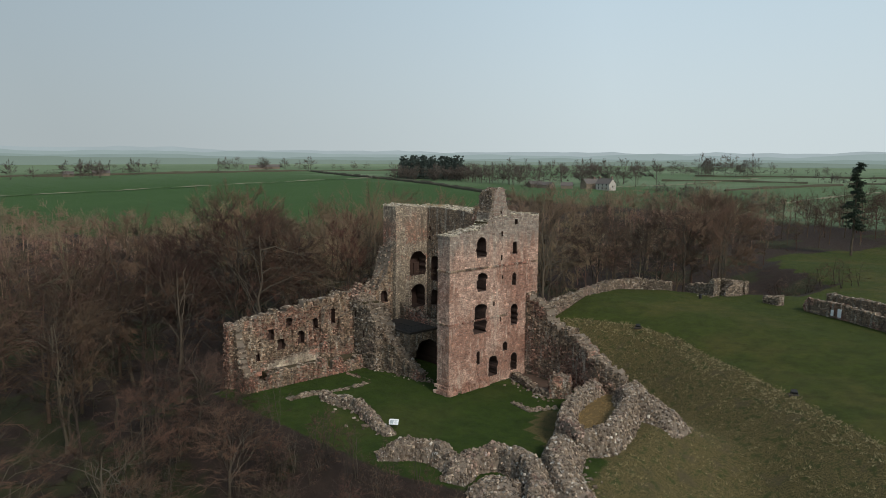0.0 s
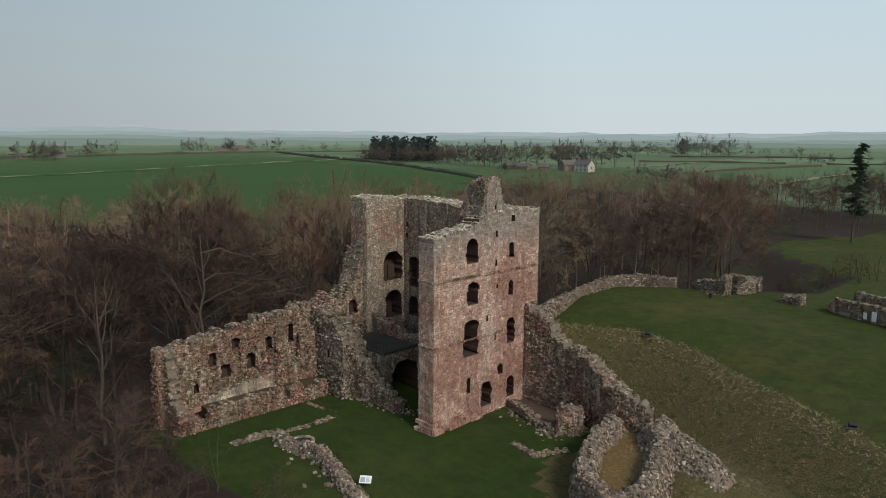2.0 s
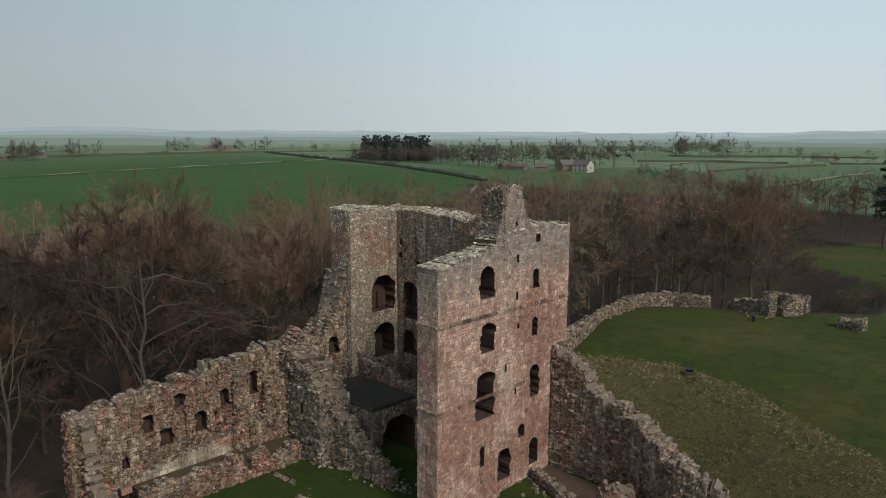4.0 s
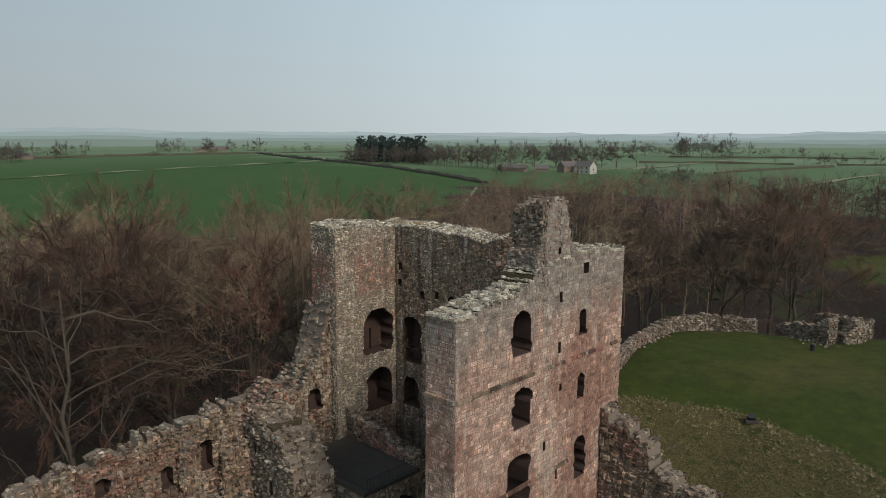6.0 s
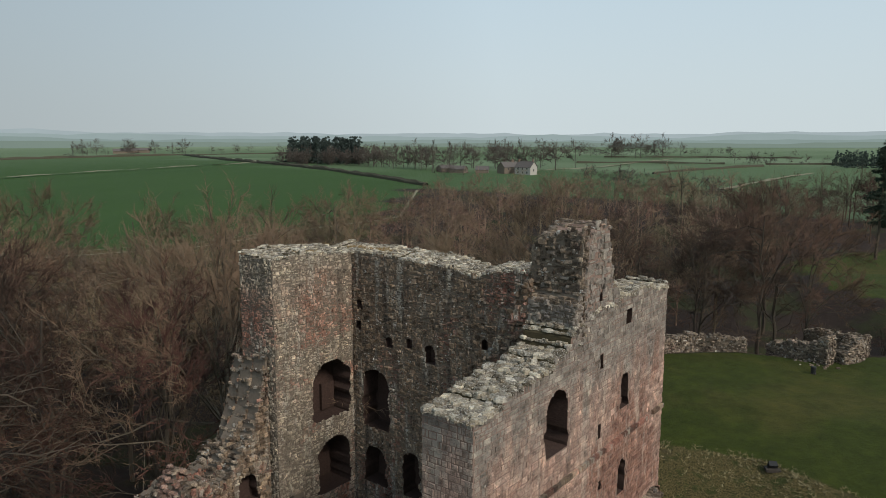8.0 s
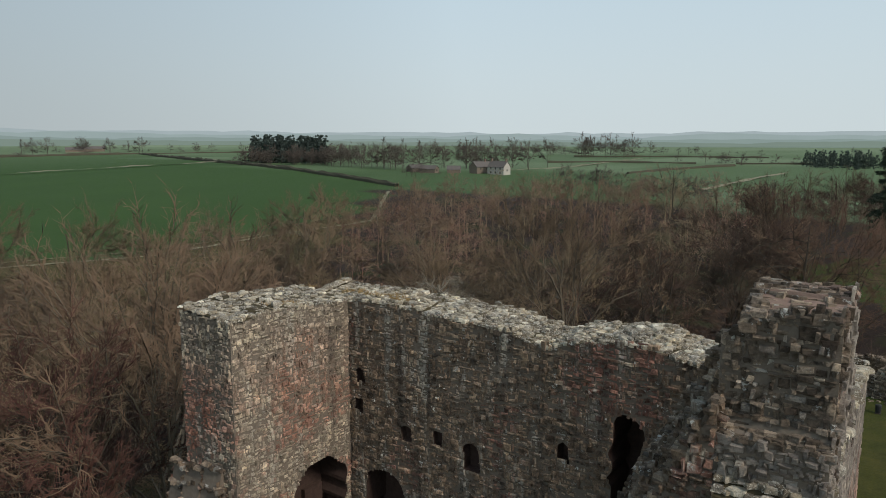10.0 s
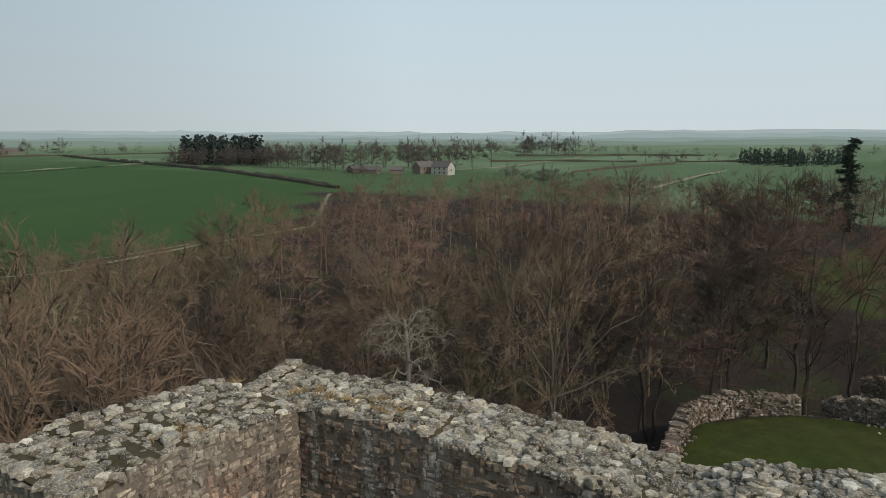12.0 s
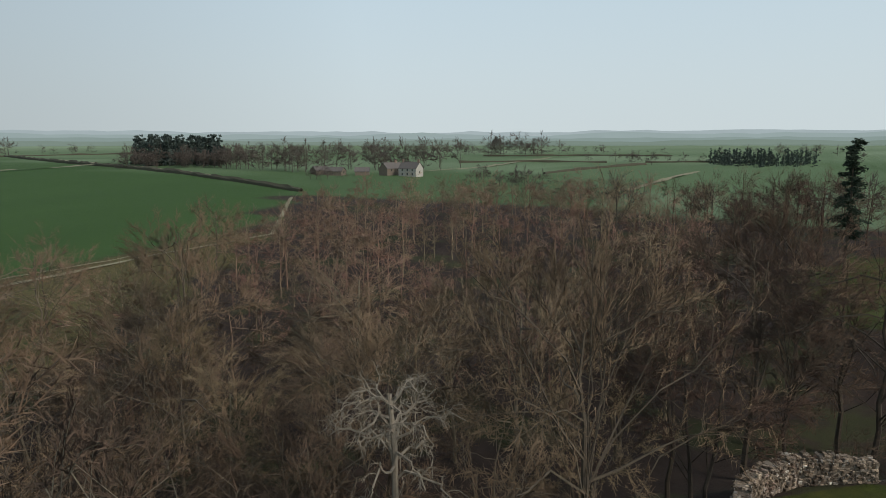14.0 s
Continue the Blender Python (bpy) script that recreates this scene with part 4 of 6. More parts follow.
def heap(name, label, pts, top_half, foot, density=7.0, mat=m_rubble, sizes=(0.13, 0.34), category="ruined wall", sink=0.6):
    """A collapsed wall along points (x, y, top): a rubble bank spreading to each side by foot = (right, left), covered with stones."""
    t = thing(name, label, category, "ruined castle walls")
    r = random.Random(len(label) * 31)
    fine = []
    for (x0, y0, z0), (x1, y1, z1) in zip(pts, pts[1:]):
        n = max(2, int(math.hypot(x1 - x0, y1 - y0) / 0.8))
        fine += [(x0 + (x1 - x0) * k / n, y0 + (y1 - y0) * k / n, z0 + (z1 - z0) * k / n) for k in range(n)]
    fine.append(pts[-1])
    rings = []
    for i, (x, y, z) in enumerate(fine):
        a, b = fine[max(i - 1, 0)], fine[min(i + 1, len(fine) - 1)]
        d = Vector((b[0] - a[0], b[1] - a[1], 0)).normalized()
        nrm = Vector((d.y, -d.x, 0))
        z = z + noise.noise(Vector((x, y, 0)) * 0.5) * 0.7 + r.uniform(-0.15, 0.15)
        ring = []
        for off, h in ((foot[0] + top_half, None), (top_half + foot[0] * 0.25, 0.62), (top_half * 0.8, 0.97), (0, 1.0), (-top_half * 0.8, 0.95), (-top_half - foot[1] * 0.25, 0.6), (-foot[1] - top_half, None)):
            q = Vector((x, y, 0)) + nrm * (off + r.uniform(-0.15, 0.15))
            g = gz(q.x, q.y)
            q.z = g - sink if h is None else g + (z - g) * h * (0.05 if i in (0, len(fine) - 1) else 0.7 if i in (1, len(fine) - 2) else 1.0)
            ring.append(q)
        rings.append(ring)
    body, c = Mesh(), 7
    body.v = [tuple(q) for ring in rings for q in ring]
    body.f = [(i * c + j, i * c + j + 1, (i + 1) * c + j + 1, (i + 1) * c + j) for i in range(len(rings) - 1) for j in range(c - 1)] + [tuple(range(c)), tuple(range((len(rings) - 1) * c, len(rings) * c))]
    core = part("rubble_core", body, m_core, t)
    stones = Mesh()
    for i in range(len(rings) - 1):
        for j in range(c - 1):
            a, b, e, f = rings[i][j], rings[i][j + 1], rings[i + 1][j + 1], rings[i + 1][j]
            nm = (b - a).cross(f - a)
            area = nm.length
            nm.normalize()
            if nm.z < 0:
                nm = -nm
            lay = nm.to_track_quat("Z", "X").to_matrix().to_4x4()
            for k in range(int(area * density * 1.9 + r.random())):
                s, u = r.random(), r.random()
                p = a.lerp(b, s).lerp(f.lerp(e, s), u)
                w = r.uniform(*sizes)
                vs, fs = rubble_stone(w * r.uniform(1, 1.5), w, w * r.uniform(0.45, 0.95), r)
                m = Matrix.Translation(p - nm * 0.05) @ lay @ pose(0, 0, 0, r.uniform(-22, 22), r.uniform(-22, 22), r.uniform(0, 360))
                stones.add([tuple(m @ q) for q in vs], fs)
    part("rubble", stones, mat, core, kind="stuff")
    return t


# ---- walls of the inner ward ----
ruin("curtain_wall", "high ruined rubble curtain wall falling away from the keep", [(-72.8, 87.2, 13.9), (-70.8, 87.4, 12.9), (-69.0, 87.6, 11.9), (-68.6, 87.6, 10.2), (-66.2, 87.6, 9.2), (-64.0, 87.0, 8.9), (-61.0, 85.9, 8.3), (-59.0, 85.2, 7.0), (-57.0, 84.6, 6.6), (-53.0, 85.6, 4.9)], 2.1, m_curtain, broken=0.8, course=0.21, stone=0.32, cap=0.36)
heap("bastion_wall", "ruined round bastion of tumbled rubble with grass inside", [(-56.0, 84.2, 4.2), (-55.2, 78.4, 3.6), (-53.2, 72.8, 3.4), (-50.8, 69.0, 3.2), (-47.2, 67.4, 3.2), (-45.4, 70.2, 3.3), (-46.8, 76.0, 3.7), (-48.8, 80.5, 4.2), (-52.4, 84.4, 4.8)], 0.8, (0.7, 2.4), 7.5)
heap("gate_ruin", "tumbled rubble wall below the bastion", [(-49.5, 67.2, 2.6), (-46.8, 62.0, 2.4), (-43.4, 58.6, 1.8), (-38.5, 56.6, 0.6)], 1.0, (1.2, 2.4), 7.5)
heap("curtain_foot", "rubble bank running down the mound from the curtain wall", [(-53.0, 85.4, 4.4), (-49.5, 85.4, 3.2), (-46.0, 85.2, 1.8), (-43.0, 85.4, 0.4)], 1.0, (2.4, 1.4), 7.5)
ruin("wall_stump", "square stump of grey rubble on the grass", [(-62.3, 80.6, 3.6), (-60.0, 82.6, 3.9)], 1.6, m_dark)
ruin("low_wall", "low broken wall beside the keep door", [(-72.4, 83.6, 1.6), (-69.0, 82.2, 1.4), (-65.6, 81.0, 1.0), (-62.5, 80.4, 1.2)], 0.9)
ruin("wall_footing", "grass-grown stone footing in the lawn", [(-64.8, 74.6, 0.5), (-60.6, 73.7, 0.55), (-58.6, 77.8, 0.4)], 0.8, broken=0.25, cap=0.34)
heap("well_wall", "low rubble wall beside the well", [(-86.6, 56.6, 0.7), (-83.6, 55.4, 0.7), (-80.6, 55.6, 1.1), (-77.8, 56.4, 1.4), (-73.4, 55.4, 1.2), (-69.5, 54.2, 1.0), (-66.6, 53.8, 0.7)], 0.55, (0.5, 0.5), 9.0, sizes=(0.12, 0.3))
ruin("wall_footing", "pale stone footing running across the lawn", [(-86.9, 51.0, 0.7), (-86.5, 56.0, 0.6), (-85.6, 59.2, 0.6), (-85.3, 62.0, 0.45), (-85.8, 65.0, 0.3)], 0.9, broken=0.25, cap=0.34)
ruin("wall_footing", "thin stone footing beside the range", [(-92.2, 64.6, 0.4), (-89.4, 65.0, 0.35), (-87.0, 65.3, 0.25)], 0.5, broken=0.2, cap=0.3)
heap("wall_fragment", "overgrown heap of rubble wall", [(-63.0, 48.6, 1.0), (-61.0, 52.0, 1.7), (-58.0, 54.0, 1.9), (-54.6, 53.4, 1.5), (-54.0, 52.0, 0.7)], 0.7, (1.6, 1.2), 7.0)
heap("gatehouse_ruin", "hollow ruined gatehouse of rubble with a red core", [(-51.6, 50.4, 1.8), (-53.2, 54.6, 2.2), (-51.4, 57.8, 2.6), (-47.6, 58.0, 2.6), (-44.2, 55.6, 2.0), (-41.0, 51.4, 1.3), (-39.5, 47.5, 0.6)], 0.9, (0.8, 1.6), 8.0)
heap("gatehouse_ruin", "collapsed rubble filling of the gatehouse", [(-50.0, 52.0, 1.1), (-46.5, 53.0, 1.0), (-43.5, 50.0, 0.6)], 1.6, (1.4, 1.4), 7.0)

# ---- walls of the outer ward ----
ruin("outer_curtain_wall", "long grey rubble wall round the outer lawn", [(-90.2, 112.0, 4.8), (-91.0, 118.0, 6.0), (-93.8, 133.0, 6.2), (-94.2, 145.8, 7.3), (-90.6, 152.4, 7.2), (-84.1, 155.2, 6.8)], 1.3, course=0.22, stone=0.36, cap=0.36)
ruin("gate_wall", "ragged grey rubble wall rising to a peak", [(-82.0, 158.6, 6.2), (-79.0, 157.6, 6.9), (-76.0, 156.6, 7.4), (-73.4, 155.6, 9.2)], 1.6, course=0.22, stone=0.36, cap=0.36)
ruin("gate_wall", "low grey rubble wall behind the gap", [(-78.0, 165.0, 7.6), (-69.6, 163.6, 8.0)], 1.2, course=0.22, stone=0.36, cap=0.36)
ruin("gate_pier", "leaning grey rubble pier of a lost gate", [(-71.6, 157.6, 6.4), (-70.4, 159.4, 8.2), (-69.6, 162.0, 8.4)], 1.8, course=0.22, stone=0.36, cap=0.36)
ruin("wall_block", "isolated block of grey rubble", [(-62.6, 156.6, 6.6), (-58.8, 155.6, 6.8)], 1.8, course=0.22, stone=0.36, cap=0.36)
ruin("outbuilding_ruin", "roofless dark outbuilding of stone", [(-54.0, 156.6, 6.0), (-52.4, 154.0, 7.8), (-44.5, 150.6, 7.9), (-36.0, 145.5, 7.7), (-28.0, 140.5, 7.5)], 1.0, m_dark, broken=0.3, cap=0.3)
ruin("outbuilding_ruin", "rear wall of a roofless stone outbuilding", [(-51.0, 161.0, 8.2), (-40.0, 157.0, 8.1), (-28.0, 151.0, 8.0)], 1.0, m_dark, broken=0.3, cap=0.3)


# single stones lying along the tops of the highest walls
stone_meshes = []
for k in range(12):
    sm = Mesh()
    vs, fs = round_stone(0.33 * rng.uniform(0.8, 1.35))
    sm.add([tuple(q) for q in vs], fs)
    stone_meshes.append(sm.data("stone", m_cap_single))
for k, (m, w, size) in enumerate(loose[:300]):
    s = part("stone", stone_meshes[k % 12], None, w)
    s.matrix_basis = m


# fallen stones lying about the ruins
spill = Mesh()
srng = random.Random(77)
for (x0, y0, x1, y1, count) in ((-90, 71.6, -80, 72.2, 160), (-56, 83, -51, 68, 60), (-47, 66, -38, 57, 60), (-86, 56, -66, 54, 80), (-72, 83, -62, 80, 90), (-57, 86.5, -43, 88.5, 60), (-95, 118, -95, 146, 120), (-84, 159, -73, 155, 70)):
    for k in range(count):
        t = srng.random()
        x, y = x0 + (x1 - x0) * t + srng.gauss(0, 0.9), y0 + (y1 - y0) * t + srng.gauss(0, 0.9)
        s = srng.uniform(0.12, 0.42)
        vs, fs = rubble_stone(s * 1.3, s, s * 0.6, srng)
        m = Matrix.Translation((x, y, gz(x, y) - 0.04)) @ pose(0, 0, 0, srng.uniform(-15, 15), srng.uniform(-15, 15), srng.uniform(0, 360))
        spill.add([tuple(m @ q) for q in vs], fs)
tagged(part("fallen_rubble", spill, m_rubble), "scattered fallen stones at the feet of the ruins", "rubble", kind="stuff")


# ---- trees ----
def side_way(d, rnd, spread):
    u = d.orthogonal().normalized()
    w = d.cross(u)
    a = rnd.uniform(0, 2 * math.pi)
    return (d * math.cos(spread) + (u * math.cos(a) + w * math.sin(a)) * math.sin(spread)).normalized()


def twig(mesh, p, d, length, r):
    u = d.orthogonal().normalized() * r
    w = d.cross(u)
    q = p + d * length
    mesh.add([tuple(p + u), tuple(p - u * 0.5 + w * 0.87), tuple(p - u * 0.5 - w * 0.87), tuple(q)], [(0, 1, 3), (1, 2, 3), (2, 0, 3)])


def sprig(mesh, p, d, length, r):
    """The thinnest order of twig, a single sliver."""
    u = d.orthogonal().normalized() * r
    mesh.add([tuple(p + u), tuple(p - u), tuple(p + d * length)], [(0, 1, 2)])


def spray(mesh, p, d, e, length, r):
    """A thin bent twig, from p along d and then e."""
    u = d.orthogonal().normalized() * r
    q = p + d * length * 0.5
    mesh.add([tuple(p + u), tuple(p - u), tuple(q - u * 0.7), tuple(q + u * 0.7), tuple(q + e * length * 0.5)], [(0, 1, 2), (0, 2, 3), (3, 2, 4)])
    return q


def bough(mesh, p, q, rise, r0, r1, sides, rnd, bend, pieces):
    """A bowed, crooked tapered bough from p to q."""
    ln = (q - p).length
    pts = [p.copy()]
    for k in range(1, pieces):
        t = k / pieces
        j = Vector((rnd.uniform(-1, 1), rnd.uniform(-1, 1), rnd.uniform(-1, 1))) * bend * ln
        pts.append(p.lerp(q, t) + Vector((0, 0, rise * ln * math.sin(math.pi * t))) + j)
    pts.append(q.copy())
    mesh.tube(pts, [r0 + (r1 - r0) * k / pieces for k in range(pieces + 1)], sides)
    return pts


def along(pts, t):
    k = min(int(t * (len(pts) - 1)), len(pts) - 2)
    return pts[k].lerp(pts[k + 1], t * (len(pts) - 1) - k), (pts[k + 1] - pts[k]).normalized()


def crown_target(rnd, high, wide, low, off):
    """A way out from the middle of a crown, and the point where the domed crown ends that way."""
    el = math.asin(rnd.uniform(-0.42, 1.0))
    a = rnd.uniform(0, 6.2832)
    d = Vector((math.cos(a) * math.cos(el), math.sin(a) * math.cos(el), math.sin(el)))
    mid = high * low
    up = high - mid if d.z > 0 else mid * 0.62
    k = 0.92 + 0.30 * noise.noise(d * 1.7 + Vector((off, 0, 0)))
    return d, Vector((d.x * high * wide * k, d.y * high * wide * k, mid + d.z * up * min(k, 1.02)))


def make_tree(seed, high, wide, fork, limbs, branches, shoots, twigs, tw, stems=1, lean=False, low=0.56):
    """A bare broadleaf tree: a forking trunk, and limbs that each carry a domed clump of ever finer twigs. Meshes of its wood and of its twigs."""
    rnd = random.Random(seed)
    wood, fine = Mesh(), Mesh()
    r = high * 0.0125 / math.sqrt(stems)
    off = seed * 3.7
    for s in range(stems):
        foot = Vector((rnd.uniform(-0.5, 0.5), rnd.uniform(-0.5, 0.5), 0)) * (stems > 1) - Vector((0, 0, 1.0))
        a = 6.28 * s / stems + rnd.uniform(-0.5, 0.5)
        k = high * wide * 0.18 * (stems > 1)
        tip = Vector((math.cos(a) * k + rnd.uniform(-.6, .6), math.sin(a) * k + rnd.uniform(-.6, .6), high * rnd.uniform(0.66, 0.74)))
        trunk = bough(wood, foot, tip, 0.0, r, r * 0.22, 5 if lean else 6, rnd, 0.018, 4 if lean else 7)
        for i in range(limbs):
            p, d = along(trunk, fork + (0.97 - fork) * (i / limbs) ** 1.2)
            out, end = crown_target(rnd, high, wide * 1.2, low, off)
            if stems > 1:
                end = end.lerp(Vector((tip.x, tip.y, end.z)), 0.3)
            heart = p.lerp(end, rnd.uniform(0.60, 0.74))
            lr = r * rnd.uniform(0.15, 0.33)
            lp = bough(wood, p, heart, 0.10, lr, lr * 0.3, 3 if lean else 4, rnd, 0.06, 2 if lean else 4)
            reach = max((end - heart).length, high * 0.13)
            for b in range(branches):
                p2, d2 = along(lp, 0.42 + 0.58 * ((b + rnd.random()) / branches) ** 0.7)
                bd = (out * 0.75 + Vector((rnd.gauss(0, 0.62), rnd.gauss(0, 0.62), rnd.gauss(0.22, 0.5)))).normalized()
                q2 = p2 + bd * reach * rnd.uniform(0.6, 1.0)
                bp = bough(wood, p2, q2, 0.07, max(lr * 0.28, tw * 1.2), tw * 0.6, 3, rnd, 0.10, 1 if lean else 2)
                for c in range(shoots):
                    w0, d3 = along(bp, 0.22 + 0.78 * (c + rnd.random()) / shoots)
                    sd = (side_way(d3, rnd, rnd.uniform(0.25, 1.1)) + out * 0.3).normalized()
                    ed = (sd + Vector((rnd.uniform(-.6, .6), rnd.uniform(-.6, .6), rnd.uniform(-.35, .6)))).normalized()
                    sl = high * (0.058 if lean else 0.042) * rnd.uniform(0.55, 1.35)
                    wm = spray(fine, w0, sd, ed, sl, tw * 1.1)
                    for e in range(twigs):
                        tq = (e + rnd.random()) / twigs
                        sprig(fine, w0 + sd * sl * tq if tq < 0.5 else wm + ed * sl * (tq - 0.5), side_way(ed, rnd, rnd.uniform(0.3, 1.2)), sl * rnd.uniform(0.28, 0.62), tw * 0.85)
    v = np.array(fine.v)
    up, out = high / np.percentile(v[:, 2], 99.8), high * wide / np.percentile(np.hypot(v[:, 0], v[:, 1]), 96)
    for m in (wood, fine):
        m.v = [(x * out, y * out, z * up) for x, y, z in m.v]
    v = (np.array(fine.v) - (0, 0, high * low * 0.75)) / (high * wide, high * wide, high * 0.5)
    fine.n = (v / np.maximum(np.linalg.norm(v, axis=1), 1e-6)[:, None]).tolist()
    return wood, fine


TREES = [  # seed, height, half width over height, height of the fork, limbs, branches, shoots, twigs, twig radius, stems
    make_tree(11, 20, 0.36, 0.30, 14, 8, 12, 6, 0.0165), make_tree(12, 20, 0.44, 0.28, 16, 8, 12, 6, 0.0165),
    make_tree(13, 20, 0.50, 0.25, 21, 8, 12, 6, 0.0165, low=0.52), make_tree(14, 20, 0.32, 0.34, 13, 8, 12, 6, 0.016),
    make_tree(15, 20, 0.42, 0.28, 8, 8, 12, 6, 0.0165, 2), make_tree(16, 20, 0.38, 0.28, 5, 8, 12, 6, 0.016, 3)]
SHRUBS = [make_tree(21, 8, 0.42, 0.12, 3, 5, 6, 6, 0.012, 3, low=0.45), make_tree(22, 8, 0.52, 0.10, 3, 5, 6, 6, 0.012, 3, low=0.4)]
FAR = [make_tree(31, 20, 0.40, 0.26, 13, 6, 5, 3, 0.036, 1, True), make_tree(32, 20, 0.50, 0.24, 14, 6, 5, 3, 0.036, 1, True, 0.50), make_tree(33, 20, 0.34, 0.28, 12, 6, 5, 3, 0.036, 1, True)]
REMOTE = [make_tree(34, 20, 0.46, 0.08, 12, 5, 3, 2, 0.12, 1, True, 0.36), make_tree(35, 20, 0.38, 0.09, 12, 5, 3, 2, 0.11, 1, True, 0.38), make_tree(36, 20, 0.55, 0.07, 13, 5, 3, 2, 0.12, 1, True, 0.34)]


def make_conifer(seed, high, wide, tiers, gap, needles=16, thick=0.1):
    """An upright conifer in irregular drooping tiers: meshes of its trunk and needles."""
    rnd = random.Random(seed)
    wood, fine = Mesh(), Mesh()
    bough(wood, Vector((0, 0, -0.6)), Vector((0.2, 0, high)), 0, high * 0.016, 0.04, 6, rnd, 0.004, 6)
    for i in range(tiers):
        t = gap + (1 - gap) * (i + rnd.random() * 0.8) / tiers
        ln = high * wide * (1.08 - t) ** 0.8 * rnd.uniform(0.55, 1.25)
        a = rnd.uniform(0, 6.28)
        p = Vector((0, 0, high * t))
        q = p + Vector((math.cos(a) * ln, math.sin(a) * ln, -ln * rnd.uniform(0.05, 0.35)))
        bp = bough(wood, p, q, 0.12, 0.07, 0.02, 3, rnd, 0.03, 4)
        for c in range(needles):
            w0, d = along(bp, 0.1 + 0.9 * rnd.random())
            for e in range(4):
                twig(fine, w0, side_way((d + Vector((0, 0, -0.2))).normalized(), rnd, rnd.uniform(0.2, 1.1)), rnd.uniform(0.5, 1.1) * (0.5 + ln * 0.16), thick)
    return wood, fine


def nearby(x, y, poly):
    return float(poly_distance(np.array([x]), np.array([y]), poly)[0])


def wooded(x, y):
    """Whether trees stand at a place."""
    if nearby(x, y, WARD) < 2.5 or nearby(x, y, FIELD) < 5 or nearby(x, y, OUTER) < 3.5 or nearby(x, y, VERGE) < 2 or nearby(x, y, MEADOW) < 3:
        return False
    if (x > -91 and 88 < y < 122) or (x > -45 and y > 30) or (120 < y < 262 and x > -72 - 0.31 * (y - 165)):
        return False
    t = min(max(((x + 98) * -12.7 + (y - 94) * 22.8) / 681, 0), 1)
    return math.hypot(x + 98 + 12.7 * t, y - 94 - 22.8 * t) > 9


tree_data = [(w.data("trunk", m_bark), f.data("crown", m_twig)) for w, f in TREES]
pale_tree_data = [(w.data("trunk", m_bark), f.data("crown", m_twig)) for w, f in TREES]
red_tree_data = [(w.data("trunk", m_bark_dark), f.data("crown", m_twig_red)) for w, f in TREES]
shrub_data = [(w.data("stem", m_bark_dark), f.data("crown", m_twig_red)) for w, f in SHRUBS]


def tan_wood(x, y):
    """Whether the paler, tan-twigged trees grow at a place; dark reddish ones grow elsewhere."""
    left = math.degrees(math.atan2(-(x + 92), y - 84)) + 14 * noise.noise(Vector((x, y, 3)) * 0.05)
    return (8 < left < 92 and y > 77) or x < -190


tree_rnd = random.Random(5)
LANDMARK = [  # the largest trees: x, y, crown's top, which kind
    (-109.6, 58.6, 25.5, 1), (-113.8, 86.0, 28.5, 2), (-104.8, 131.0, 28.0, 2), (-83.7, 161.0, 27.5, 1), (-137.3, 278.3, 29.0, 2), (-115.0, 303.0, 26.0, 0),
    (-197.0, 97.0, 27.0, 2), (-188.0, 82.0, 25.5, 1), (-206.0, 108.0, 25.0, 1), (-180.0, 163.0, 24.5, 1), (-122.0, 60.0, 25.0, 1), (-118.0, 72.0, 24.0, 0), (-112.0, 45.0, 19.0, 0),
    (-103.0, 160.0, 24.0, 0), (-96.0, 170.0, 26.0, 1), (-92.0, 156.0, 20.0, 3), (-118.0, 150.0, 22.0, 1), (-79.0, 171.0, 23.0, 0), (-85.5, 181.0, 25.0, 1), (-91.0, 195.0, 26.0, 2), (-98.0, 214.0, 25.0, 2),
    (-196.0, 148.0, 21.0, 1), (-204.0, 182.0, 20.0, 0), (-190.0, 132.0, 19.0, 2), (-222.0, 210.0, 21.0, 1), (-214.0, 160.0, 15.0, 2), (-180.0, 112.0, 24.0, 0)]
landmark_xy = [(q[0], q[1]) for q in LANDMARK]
single_trees, far_trees = [], []
GAP = 11.0
yy = -30.0
while yy < 420:
    xx = -330.0
    while xx < 0:
        x, y = xx + tree_rnd.uniform(-4.2, 4.2), yy + tree_rnd.uniform(-4.2, 4.2)
        xx += GAP
        left = math.degrees(math.atan2(-x, y))
        if not (8 < left < 92) or math.hypot(x, y) < 30 or not wooded(x, y):
            continue
        if min(math.hypot(x - a, y - b) for a, b in landmark_xy) < 8.5:
            continue
        r = math.hypot(x + 90, y - 85)
        lim = np.interp(math.degrees(math.atan2(-(x + 95), y - 85)), [-90, -20, 5, 30, 42, 60, 180], [360, 300, 285, 290, 320, 400, 400])
        if r > lim:
            continue
        t = min(max((-x * 0.735 + y * 0.678) / 165, 0), 1)
        near = math.hypot(x + 121.3 * t, y - 111.9 * t)
        if near < 95:
            single_trees.append((near, x, y))
        else:
            far_trees.append((x, y))
    yy += GAP
single_trees.sort()
NEAREST = 80
far_trees += [(x, y) for r, x, y in single_trees[NEAREST:]]


